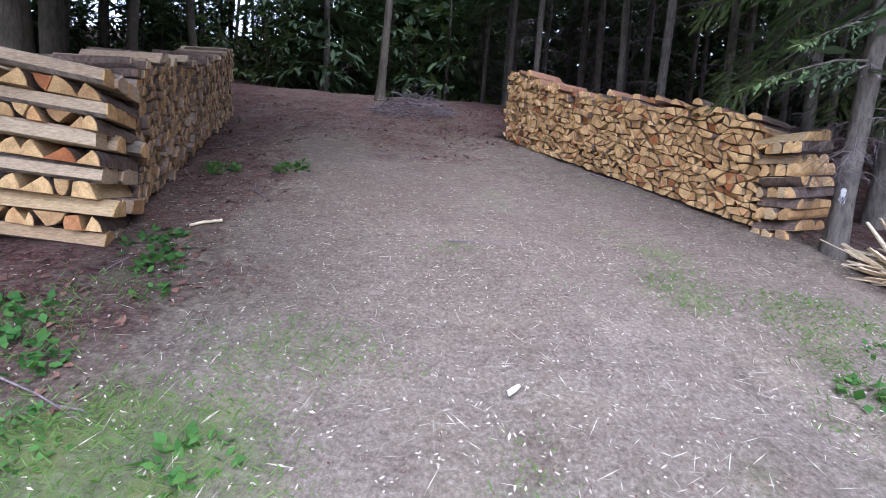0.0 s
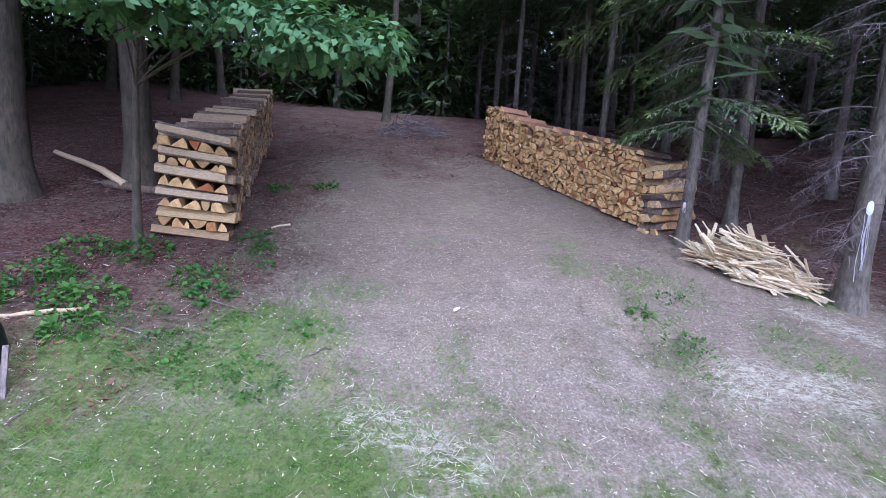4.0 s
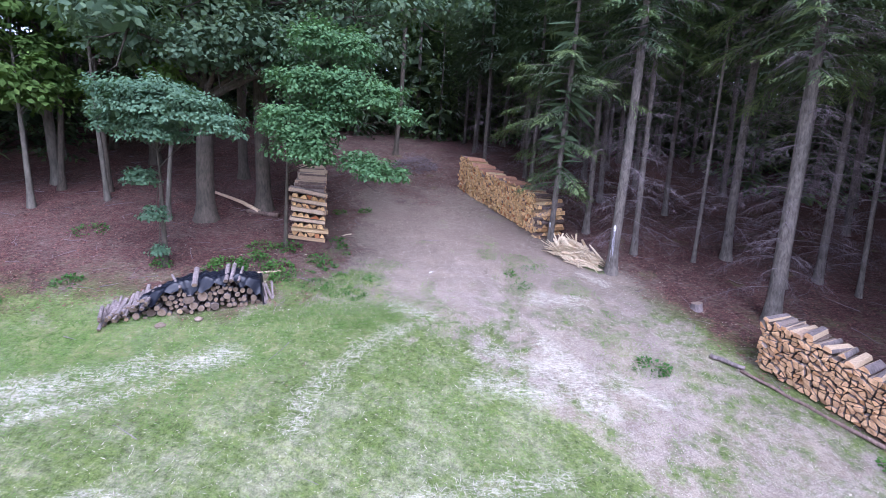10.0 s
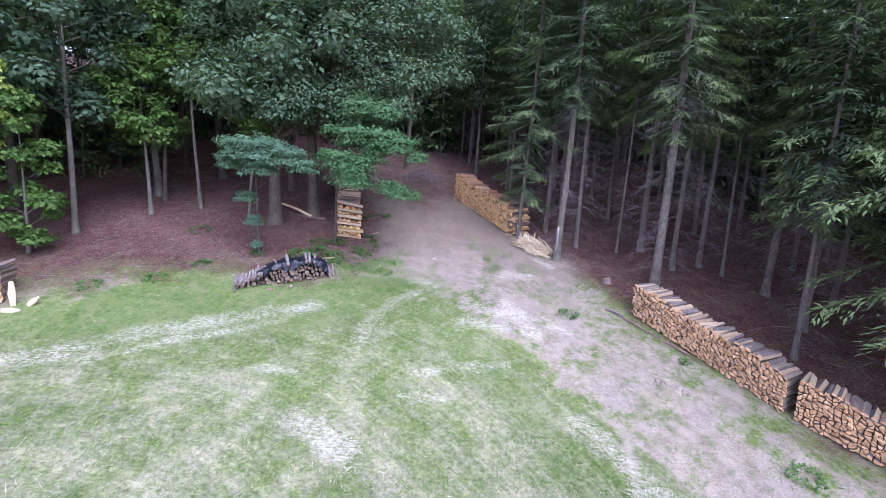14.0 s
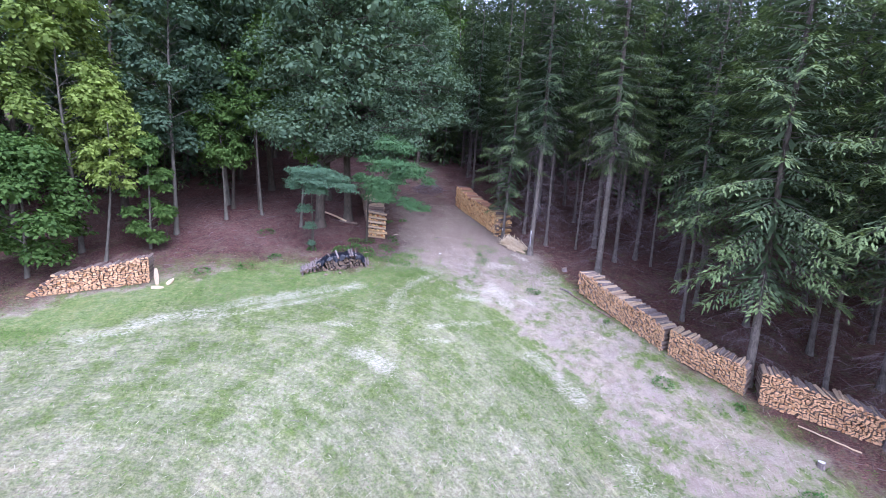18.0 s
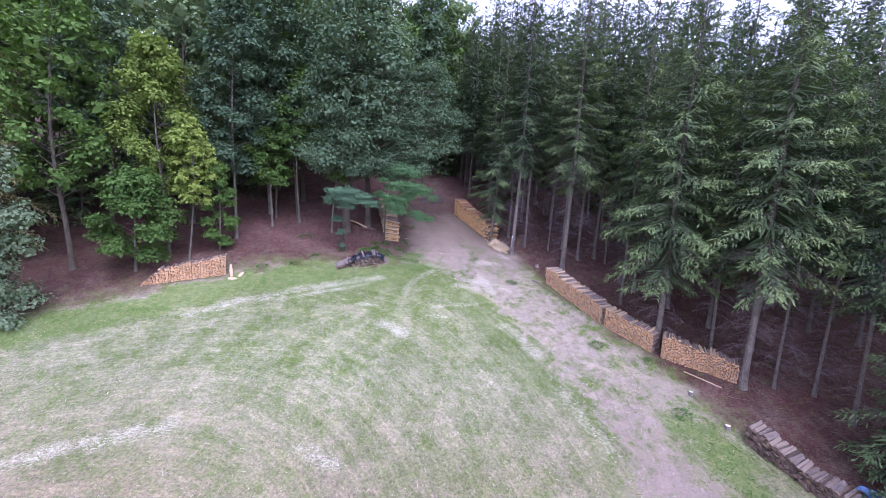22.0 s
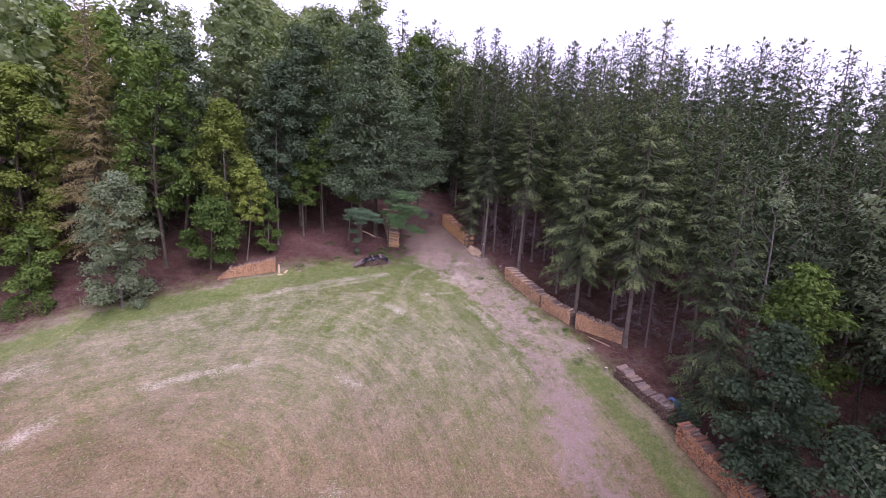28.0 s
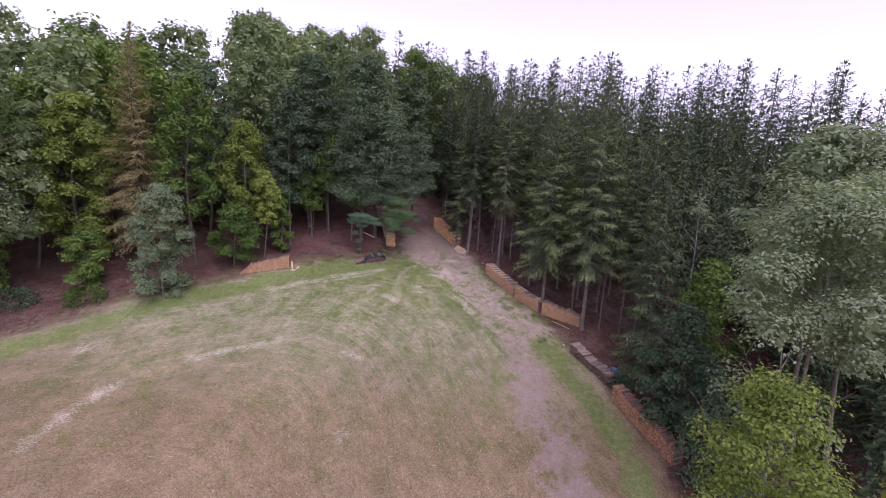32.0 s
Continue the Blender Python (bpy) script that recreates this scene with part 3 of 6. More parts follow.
def dead_branches(b, rng, mid, z0, z1, step, reach, tier):
    """Bare, drooping side branches, each a fan of thin hanging twigs, grown onto the trunk's mesh."""
    up = np.array([0, 0, 1.0])
    thick = (0.009, 0.012, 0.018)[tier]
    z = z0
    while z < z1:
        for _ in range(rng.integers(1, 4)):
            a, L = rng.uniform(0, 6.28), reach * rng.uniform(0.35, 1.0)
            d = np.array([math.cos(a), math.sin(a), 0])
            side = np.array([-d[1], d[0], 0])
            rise, sag = rng.uniform(-0.05, 0.3), rng.uniform(0.3, 0.65)
            t = np.linspace(0, 1, 5)
            pts = mid(z) + d * (t * L)[:, None] + up * ((rise * t - sag * t * t) * L)[:, None]
            b.tube(pts, thick * (1.05 - t), 3, 1)
            n = max(3, int(L * (26, 14, 5)[tier]))
            s = rng.uniform(0.2, 1.0, n)
            P = mid(z) + d * (s * L)[:, None] + up * ((rise * s - sag * s * s) * L)[:, None]
            D = d * rng.uniform(0.2, 0.9, n)[:, None] + side * (rng.choice([-1, 1], n) * rng.uniform(0.4, 1.0, n))[:, None] - up * rng.uniform(0.1, 1.1, n)[:, None]
            ln = rng.uniform(0.18, 0.6, n) * (1.15 - 0.5 * s)
            b.blades(P, D, up + rng.normal(0, 0.5, (n, 3)), ln, (0.0055, 0.009, 0.022)[tier], 0.05, 1, 0.15)
            if tier < 2:
                P2, D2 = P + unit(D) * (ln * rng.uniform(0.3, 0.7, n))[:, None], unit(D) + rng.normal(0, 0.5, (n, 3)) - up * 0.3
                b.blades(P2, D2, up + rng.normal(0, 0.5, (n, 3)), ln * 0.6, (0.004, 0.007)[tier], 0.05, 1, 0.15)
        z += step * rng.uniform(0.6, 1.4)


def spruce_crown(rng, mid, z0, H, R, tier, sparse=1.0, finest=0):
    """Whorls of sagging branches with upturned tips; each carries side twigs closely set with needle sprays, the end
    ones brighter, as young and lit.
    """
    b = Bag()
    up = np.array([0, 0, 1.0])
    grades = ((0.075, 7, 0.5), (0.145, 4, 0.95), (0.28, 3, 1.5), (0.5, 2, 2.2))
    step, nb = ((0.44, 5), (0.56, 5), (0.8, 5))[tier]
    z = z0
    while z < H - 0.25:
        f = (z - z0) / (H - z0)
        gap, along, big = grades[0] if finest and z < z0 + finest else grades[tier if tier == 2 and f > 0.72 else tier + 1]
        Lr = R * min(1.0, 0.55 + 3.0 * f) * (1 - f) ** 0.84 + 0.22
        if Lr > 0.5:
            m = (12, 5, 5)[tier]
            a = rng.uniform(0, 6.28, m)
            D = np.stack([np.cos(a), np.sin(a), rng.uniform(-0.8, 0.0, m)], -1)
            b.blades(mid(z) + rng.normal(0, 0.12, (m, 3)), D, up + rng.normal(0, 0.6, (m, 3)), Lr * rng.uniform(0.3, 0.6, m), (Lr * rng.uniform(0.12, 0.22, m) + 0.08) * (0.3, 0.8, 1.0)[tier], 0.25)
        for a in rng.uniform(0, 6.28) + np.arange(nb) * 6.283 / nb + rng.normal(0, 0.3, nb):
            if rng.random() > sparse:
                continue
            L = Lr * rng.uniform(0.55, 1.18)
            d = np.array([math.cos(a), math.sin(a), 0])
            side = np.array([-d[1], d[0], 0])
            rise, sag = -0.12 + 0.62 * f + rng.normal(0, 0.1), 0.5 * (1 - f) + 0.05
            line = lambda t: mid(min(z + lift, H)) + d * (t * L)[:, None] + up * ((rise * t - sag * t * t + 0.2 * t ** 3) * L)[:, None]
            lift = rng.uniform(-0.5, 0.5) * step
            if tier == 0:
                tt = np.linspace(0, 1, 4)
                b.tube(line(tt), 0.022 * (1.08 - tt), 3, 1)
            n = max(2, int(L / gap))
            t = np.repeat(0.14 + 0.86 * (np.arange(n) + rng.uniform(0.1, 0.9, n)) / n, 2)
            sg = np.tile([-1.0, 1.0], n)
            n *= 2
            P = line(t)
            tl = np.minimum(0.85, (0.12 + 0.5 * (1 - t)) * L) * np.clip(t / 0.35, 0.35, 1) * rng.uniform(0.55, 1.15, n)
            T = unit(d * 0.8 + side * (sg * rng.uniform(0.5, 0.95, n))[:, None] + up * rng.normal(-0.30 + 0.3 * f, 0.2, n)[:, None])
            # outer sprays take the brighter tip colour, so branch ends look lit
            young = t + rng.normal(0, 0.1, n) > 0.66
            for k in range(along):
                w = (k + rng.uniform(0.1, 0.9, n)) / along
                Q = P + T * (tl * w)[:, None] - up * (0.4 * tl * w * w)[:, None]
                D = T + rng.normal(0, 0.24, (n, 3)) - up * rng.uniform(0.05, 0.5, n)[:, None]
                ln = 0.26 * big * rng.uniform(0.7, 1.3, n) * min(1.0, 0.45 + 0.3 * L)
                wd = ln * rng.uniform(0.2, 0.3, n) * (1.0, 1.1, 1.25)[tier]
                N = up + d * 0.25 + rng.normal(0, 0.2, (n, 3))
                for pick, m in ((~young, 0), (young, 2)):
                    if pick.any():
                        b.blades(Q[pick], D[pick], N[pick], ln[pick], wd[pick], 0.25, m)
            b.blades(np.repeat(line(np.array([0.97])), 3, 0), d + rng.normal(0, 0.35, (3, 3)), up + rng.normal(0, 0.3, (3, 3)), 0.28 * big, 0.09 * big, 0.2, 2)
        z += step * rng.uniform(0.75, 1.25)
    b.blades(np.repeat(mid(H)[None] - up * 0.5, 5, 0), up + rng.normal(0, 0.3, (5, 3)), rng.normal(0, 1, (5, 3)), 0.7, 0.16, 0.2)
    return b


def make_spruce(name, seed, H, r0, z0, R, tier, needles, dead=0.0, sparse=1.0, lean=(0, 0), finest=0, tips=None):
    tips = tips or M_SPRUCETIP
    rng = np.random.default_rng(seed)
    top = new(name)
    b, mid = trunk_bag(rng, H, r0, 0.06, (9, 7, 5)[tier], lean)
    if dead > 0:
        dead_branches(b, rng, mid, 1.0, z0 + 2.0, (0.24, 0.34, 1.0)[tier], dead, tier)
    put("trunk", b.mesh("spruce_trunk", [M_SPRUCEBARK, M_DEADTWIG], True), top)
    put("crown", spruce_crown(rng, mid, z0, H, R, tier, sparse, finest).mesh("spruce_crown", [needles, M_SPRUCEBARK, tips]), top)
    return top


def crown_blobs(rng, z0, H, R, n, shape=1.0):
    """Middles and sizes of the leaf clumps of an uneven crown."""
    out = []
    for k in range(n):
        f = (k + rng.uniform(0, 1)) / n
        z = z0 + (H - z0) * f
        ring = R * (math.sin(math.pi * min(1, 0.18 + 0.80 * f)) ** 0.7) * shape
        a, q = k * 2.4 + rng.normal(0, 0.5), math.sqrt(rng.uniform(0.15, 1.0))
        s = R * rng.uniform(0.26, 0.46) * (26 / max(26, n)) ** 0.4
        out.append((np.array([math.cos(a) * ring * q * 0.85, math.sin(a) * ring * q * 0.85, z - s * 0.4]), s))
    return out


def clump(b, rng, c, s, flat, n=14):
    """The close inner sprays of a clump: broad ragged blades lying this way and that round its middle."""
    d = unit(rng.normal(0, 1, (n, 3)))
    N = unit(d + rng.normal(0, 0.35, (n, 3)))
    D = np.cross(N, rng.normal(0, 1, (n, 3))) + np.array([0, 0, -0.25])
    ln = s * rng.uniform(0.8, 1.4, n) * (14 / n) ** 0.7
    b.blades(c + d * s * rng.uniform(0.35, 0.85, (n, 1)) * np.array([1, 1, flat]) - unit(D) * (ln * 0.45)[:, None], D, N, ln, ln * rng.uniform(0.35, 0.65, n), 0.2)


def leaf_crown(rng, blobs, leaves, size, flat=0.82, droop=0.3, core=0.66, fine=False):
    b = Bag()
    for c, s in blobs if core else ():
        clump(b, rng, c, s * core, flat, 44 if fine else 14)
    total = sum(s * s for _, s in blobs)
    for c, s in blobs:
        n = max(6, int(leaves * s * s / total))
        d = unit(rng.normal(0, 1, (n, 3)))
        d[:, 2] = np.where(d[:, 2] < -0.35, -d[:, 2], d[:, 2])
        lump = 1 + 0.26 * np.sin(d[:, 0] * 6 + c[0] * 3) * np.sin(d[:, 1] * 6 + c[1] * 3) + 0.2 * np.sin(d[:, 2] * 8 + c[2])
        rad = s * rng.uniform(0.66, 1.06, n) * lump
        P = c + d * rad[:, None] * np.array([1, 1, flat])
        N = unit(d * 0.9 + np.array([0, 0, 0.6]) + rng.normal(0, 0.42, (n, 3)))
        D = np.cross(N, rng.normal(0, 1, (n, 3))) + d * 0.25 + np.array([0, 0, -droop])
        ln = size * rng.uniform(0.7, 1.3, n)
        b.blades(P, D, N, ln, ln * rng.uniform(0.5, 0.75, n), 0.12)
    return b


def limbs(b, rng, mid, blobs, z0, r0, H, share=1.0, m=0, twig=3):
    for c, s in blobs:
        if rng.random() > share:
            continue
        h = max(z0 * 0.7, min(c[2] - 0.25 * np.hypot(c[0], c[1]) - 0.3, H * 0.95))
        p = mid(h)
        e = c + np.array([0, 0, -0.1 * s])
        q = p * 0.45 + e * 0.55 + np.array([0, 0, 0.12 * np.linalg.norm(e - p)])
        r = max(0.008, r0 * 0.4 * (1 - h / H) + 0.005)
        b.tube([p, p * 0.75 + q * 0.25 + np.array([0, 0, 0.03]), q, e], [r, r * 0.8, r * 0.55, 0.01], 5, m)
        for _ in range(twig):
            w = e + unit(rng.normal(0, 1, 3)) * s * 0.8
            b.tube([q * 0.4 + e * 0.6, (q + w) / 2 * 0.4 + w * 0.6, w], [r * 0.4, r * 0.25, 0.005], 3, m)


def make_broadleaf(name, seed, H, r0, z0, R, leaves, size, leafmat, barkmat, nblob=26, lean=(0, 0), bend=0.3, shape=1.0, extra=(), sides=9, trunk_share=0.85, share=0.9, twig=3, fine_leaves=0, fine_size=0.13):
    rng = np.random.default_rng(seed)
    top = new(name)
    b, mid = trunk_bag(rng, H * trunk_share, r0, bend, sides, lean)
    blobs = [(c + np.array([*(mid(min(c[2], H * trunk_share))[:2]), 0]), s) for c, s in crown_blobs(rng, z0, H, R, nblob, shape)]
    blobs += [(np.array(c, float), s) for c, s in extra]
    limbs(b, rng, mid, blobs, z0, r0, H, share, 0, twig)
    put("trunk", b.mesh("trunk", [barkmat], True), top)
    if fine_leaves:
        bag = leaf_crown(rng, blobs[:nblob], leaves, size, fine=True)
        low = leaf_crown(rng, blobs[nblob:], fine_leaves, fine_size, fine=True)
        for V, F in zip(low.v, low.f):
            bag.add(V, F - F.min())
    else:
        bag = leaf_crown(rng, blobs, leaves, size, fine=size < 0.15)
    put("crown", bag.mesh("crown", [leafmat]), top)
    return top


def stand(ob, x, y, turn=0.0, scale=1.0, sink=0.03):
    ob.matrix_world = Matrix.Translation((x, y, float(gz(x, y)) - sink)) @ Matrix.Rotation(turn, 4, "Z") @ Matrix.Scale(scale, 4)
    return ob


T_SPRUCE = "tall spruce with bare lower trunk and dark green crown"
T_WOOD = "tall dark spruce standing within the wood"

# spruces at the edge of the wood, on the side of the track
EDGE_SPRUCES = [
    # x, y, height, trunk radius, crown from, crown reach, dead reach, lean x
    (4.17, 6.1, 19, 0.09, 2.3, 2.2, 1.2, 0.020),
    (5.75, 4.45, 21, 0.145, 6.8, 2.0, 1.9, 0.012),
    (5.75, 7.3, 20, 0.12, 5.5, 2.0, 1.6, 0.01),
    (6.95, 5.75, 18, 0.11, 6.5, 1.7, 1.9, 0.012),
    (8.8, 5.4, 15, 0.06, 7.0, 1.2, 1.2, 0.01),
    (10.1, 5.8, 21, 0.17, 7.0, 2.2, 2.2, 0.01),
    (9.3, 2.3, 22.5, 0.22, 6.6, 2.3, 2.2, 0.008),
    (10.9, 4.2, 20, 0.13, 7.0, 1.9, 2.0, 0.006),
    (12.3, 4.6, 20, 0.13, 6.5, 2.0, 2.0, 0.005),
    (13.0, 3.9, 16, 0.07, 7.0, 1.4, 1.4, 0.01),
    (14.0, 2.5, 21, 0.17, 6.2, 2.2, 2.2, 0.01),
    (12.5, -1.3, 17, 0.10, 4.6, 1.9, 1.5, 0.01),
    (13.3, -5.3, 21.5, 0.20, 4.2, 3.3, 2.0, 0.01),
    (16.7, -8.1, 24.5, 0.22, 6.0, 3.3, 2.2, 0.0),
    (18.4, -8.0, 17, 0.09, 7.0, 1.8, 1.8, 0.0),
    (20.2, -8.4, 18, 0.10, 7.0, 2.0, 1.8, 0.0),
    (20.9, -10.0, 19, 0.12, 6.0, 2.2, 1.8, 0.0),
    (13.9, 0.2, 19, 0.12, 6.0, 2.0, 1.8, 0.0),
    (17.4, -3.2, 21, 0.14, 6.0, 2.2, 2.0, 0.0),
    (15.6, -1.4, 20, 0.14, 6.0, 2.1, 2.0, 0.0),
]
for k, (x, y, H, r0, z0, R, dead, lean) in enumerate(EDGE_SPRUCES):
    ob = make_spruce("spruce_tree", 100 + k, H, r0 * (1.0 if k < 2 else 0.8), z0, R * 1.12, 0, M_SPRUCE, dead, 0.5 if k == 0 else 1.0, (lean, 0), 6.0 if k in (0, 1, 2, 6) else 0)
    tagged(stand(ob, x, y), T_SPRUCE, "spruce", "spruces")
low = make_spruce("spruce_tree", 140, 16.5, 0.17, 0.6, 3.0, 0, M_SPRUCE, 0)
tagged(stand(low, 20.6, -13.6), "younger spruce green down to the ground behind a bush", "spruce", "spruces")
brown = make_spruce("spruce_tree", 141, 25.3, 0.24, 2.6, 4.3, 0, M_BROWNSPRUCE, 0, 1.0, tips=M_BROWNSPRUCE)
tagged(stand(brown, -30.4, -2.6), "tall thin-crowned spruce with brownish needles", "spruce", "spruces")

# the spruce wood behind: five builds, many trees
rng = np.random.default_rng(7)
# without the brighter tips, so these trees stay dark behind the lit edge
BUILDS = [make_spruce("spruce_tree", 200 + k, 20 + k, 0.125, 5.6 + 0.4 * k, 2.5, 1, M_SPRUCE, 1.9, tips=M_SPRUCE) for k in range(5)]
BUILDS += [make_spruce("spruce_tree", 210 + k, 20 + 1.5 * k, 0.15, (6.5, 8.0, 7.2)[k], 3.5, 2, M_SPRUCE, 0, tips=M_SPRUCE) for k in range(3)]
BUILDS += [make_spruce("spruce_tree", 216 + k, 19 + 2 * k, 0.15, 0.3, 3.7, 2, M_SPRUCE, 0, tips=M_SPRUCE) for k in range(2)]
taken = [(r[0], r[1]) for r in EDGE_SPRUCES] + [(20.6, -13.6)]
used = [False] * len(BUILDS)


def plant(builds, used, k, x, y, scale, label, category, group):
    turn = float(rng.uniform(0, 6.28))
    m = Matrix.Translation((x, y, float(gz(x, y)) - 0.05)) @ Matrix.Rotation(turn, 4, "Z") @ Matrix.Scale(scale, 4)
    if not used[k]:
        used[k] = True
        builds[k].matrix_world = m
        ob = builds[k]
    else:
        ob = copy_thing(builds[k], m)
    tagged(ob, label, category, group)
    return ob


def room_for(x, y, gap):
    return all((x - a) ** 2 + (y - b) ** 2 > gap * gap for a, b in taken)


for _ in range(9000):
    x, y = rng.uniform(1, 95), rng.uniform(-36, 80)
    d, s = polydist(np.array(x), np.array(y), EDGE_RIGHT)
    d, s = float(d), float(s)
    if s < 0 or d < 2.4 or d > (60 if x > 16 and -12 < y < 46 else 34) or (x < 6 and y < 9) or (y > 12 and x < 1.5):
        continue
    if y < -11.3 and d < 9.5 or y < -30:
        continue
    if not room_for(x, y, 2.4 if d < 12 else 3.0 if d < 30 else 3.8):
        continue
    taken.append((x, y))
    k = int(rng.integers(5)) if d < 8 or rng.random() < 0.45 and d < 15 else 5 + int(rng.integers(3))
    if d > 18 and (rng.random() < 0.5 or 20 < d < 27 or y > 30):
        k = 8 + int(rng.integers(2))
    plant(BUILDS, used, k, x, y, rng.uniform(0.80, 0.95) + 0.15 * float(smooth(8, 40, d)) + 0.05 * float(smooth(10, 22, y)), T_WOOD, "spruce", "spruces")

# broadleaf trees on the side of the crib-ended stack
def curtain(rng, low, y0, top):
    """Leaf clumps that fill the side of a crown over the given lower edge (x and height), in world places."""
    out = []
    for x in np.arange(low[0][0], low[-1][0], 1.25):
        z = float(np.interp(x, [p[0] for p in low], [p[1] for p in low])) + rng.uniform(0, 0.4)
        while z < top - 0.45 * abs(x + 5):
            out.append((x + rng.normal(0, 0.3), y0 + 0.13 * (z - 6) + rng.normal(0, 0.35), z, rng.uniform(0.65, 1.15)))
            z += rng.uniform(1.0, 1.6)
    return out


def around(x, y, *blobs):
    """Leaf clumps given by their place in the world, moved to a tree that stands at x, y."""
    z = float(gz(x, y))
    return [((bx - x, by - y, bz - z), s) for bx, by, bz, s in blobs]


oak = make_broadleaf("oak_tree", 300, 22.5, 0.30, 5.8, 5.6, 16000, 0.27, M_OAK, M_OAKBARK, 64, (0.0, 0), 0.15, extra=around(-8.0, 6.5, (-4.0, 5.0, 8.6, 1.2), (-5.6, 4.4, 8.8, 1.2), (-7.0, 4.0, 8.3, 1.1), (-9.4, 4.8, 8.6, 1.4), (-8.0, 5.2, 10.8, 1.6), (-0.8, 6.8, 11.1, 1.3), (0.6, 5.6, 10.5, 0.9), (-4.0, 6.2, 11.3, 1.7), (-6.2, 6.2, 12.4, 1.8), (-2.4, 6.4, 9.6, 1.2), (0.6, 7.6, 12.9, 1.2), (-2.0, 7.4, 13.6, 1.6), *curtain(rng, [(-10.4, 9.2), (-8.8, 8.4), (-6.0, 8.2), (-4.0, 8.0), (-2.0, 8.2), (0.0, 10.2)], 4.9, 18.5)), fine_leaves=42000, fine_size=0.165)
tagged(stand(oak, -8.0, 6.5), "big dark-trunked oak with a dense deep green crown", "oak", "broadleaf trees")
oak2 = make_broadleaf("oak_tree", 301, 20, 0.27, 5.4, 4.2, 10000, 0.27, M_OAK, M_OAKBARK, 40, (0.0, 0), 0.15)
tagged(stand(oak2, -6.4, 7.6), "dark oak trunk and crown behind the crib-ended stack", "oak", "broadleaf trees")
sap = make_broadleaf("maple_sapling", 302, 6.0, 0.055, 3.4, 1.0, 21000, 0.10, M_MAPLE, M_OAKBARK, 7, (0, 0), 0.06, extra=around(-4.53, 4.75, (-3.7, 3.2, 5.7, 0.75), (-3.2, 3.0, 5.5, 0.7), (-3.9, 3.1, 6.3, 0.7), (-3.0, 3.0, 6.2, 0.6), (-1.9, 2.9, 5.3, 0.5), (-1.4, 2.8, 5.1, 0.5), (-0.8, 2.6, 5.05, 0.33), (-3.3, 3.2, 7.3, 0.8), (-2.3, 3.1, 7.2, 0.85), (-1.4, 3.0, 7.0, 0.7), (-0.7, 2.9, 6.6, 0.4), (-2.6, 3.2, 6.6, 0.6), (-3.2, 3.3, 8.5, 0.75), (-2.2, 3.2, 8.3, 0.65)), trunk_share=0.8)
tagged(stand(sap, -4.53, 4.75), "thin sapling with fresh green leaves before the stack", "sapling", "broadleaf trees")
teal = make_broadleaf("oak_sapling", 303, 4.9, 0.07, 3.6, 1.0, 19000, 0.095, M_TEAL, M_OAKBARK, 8, (-0.02, 0), 0.1, extra=around(-7.46, 3.3, (-6.9, 2.2, 6.5, 0.9), (-5.8, 2.0, 6.25, 0.75), (-5.1, 1.9, 5.95, 0.5), (-7.8, 2.3, 6.5, 0.8), (-8.4, 2.6, 6.0, 0.5), (-7.0, 2.2, 5.8, 0.6), (-7.9, 3.0, 4.6, 0.4), (-7.6, 3.1, 3.6, 0.35), (-7.5, 3.1, 2.6, 0.25)))
tagged(stand(teal, -7.46, 3.3), "young oak with bluish green leaves on a thin stem", "oak", "broadleaf trees")
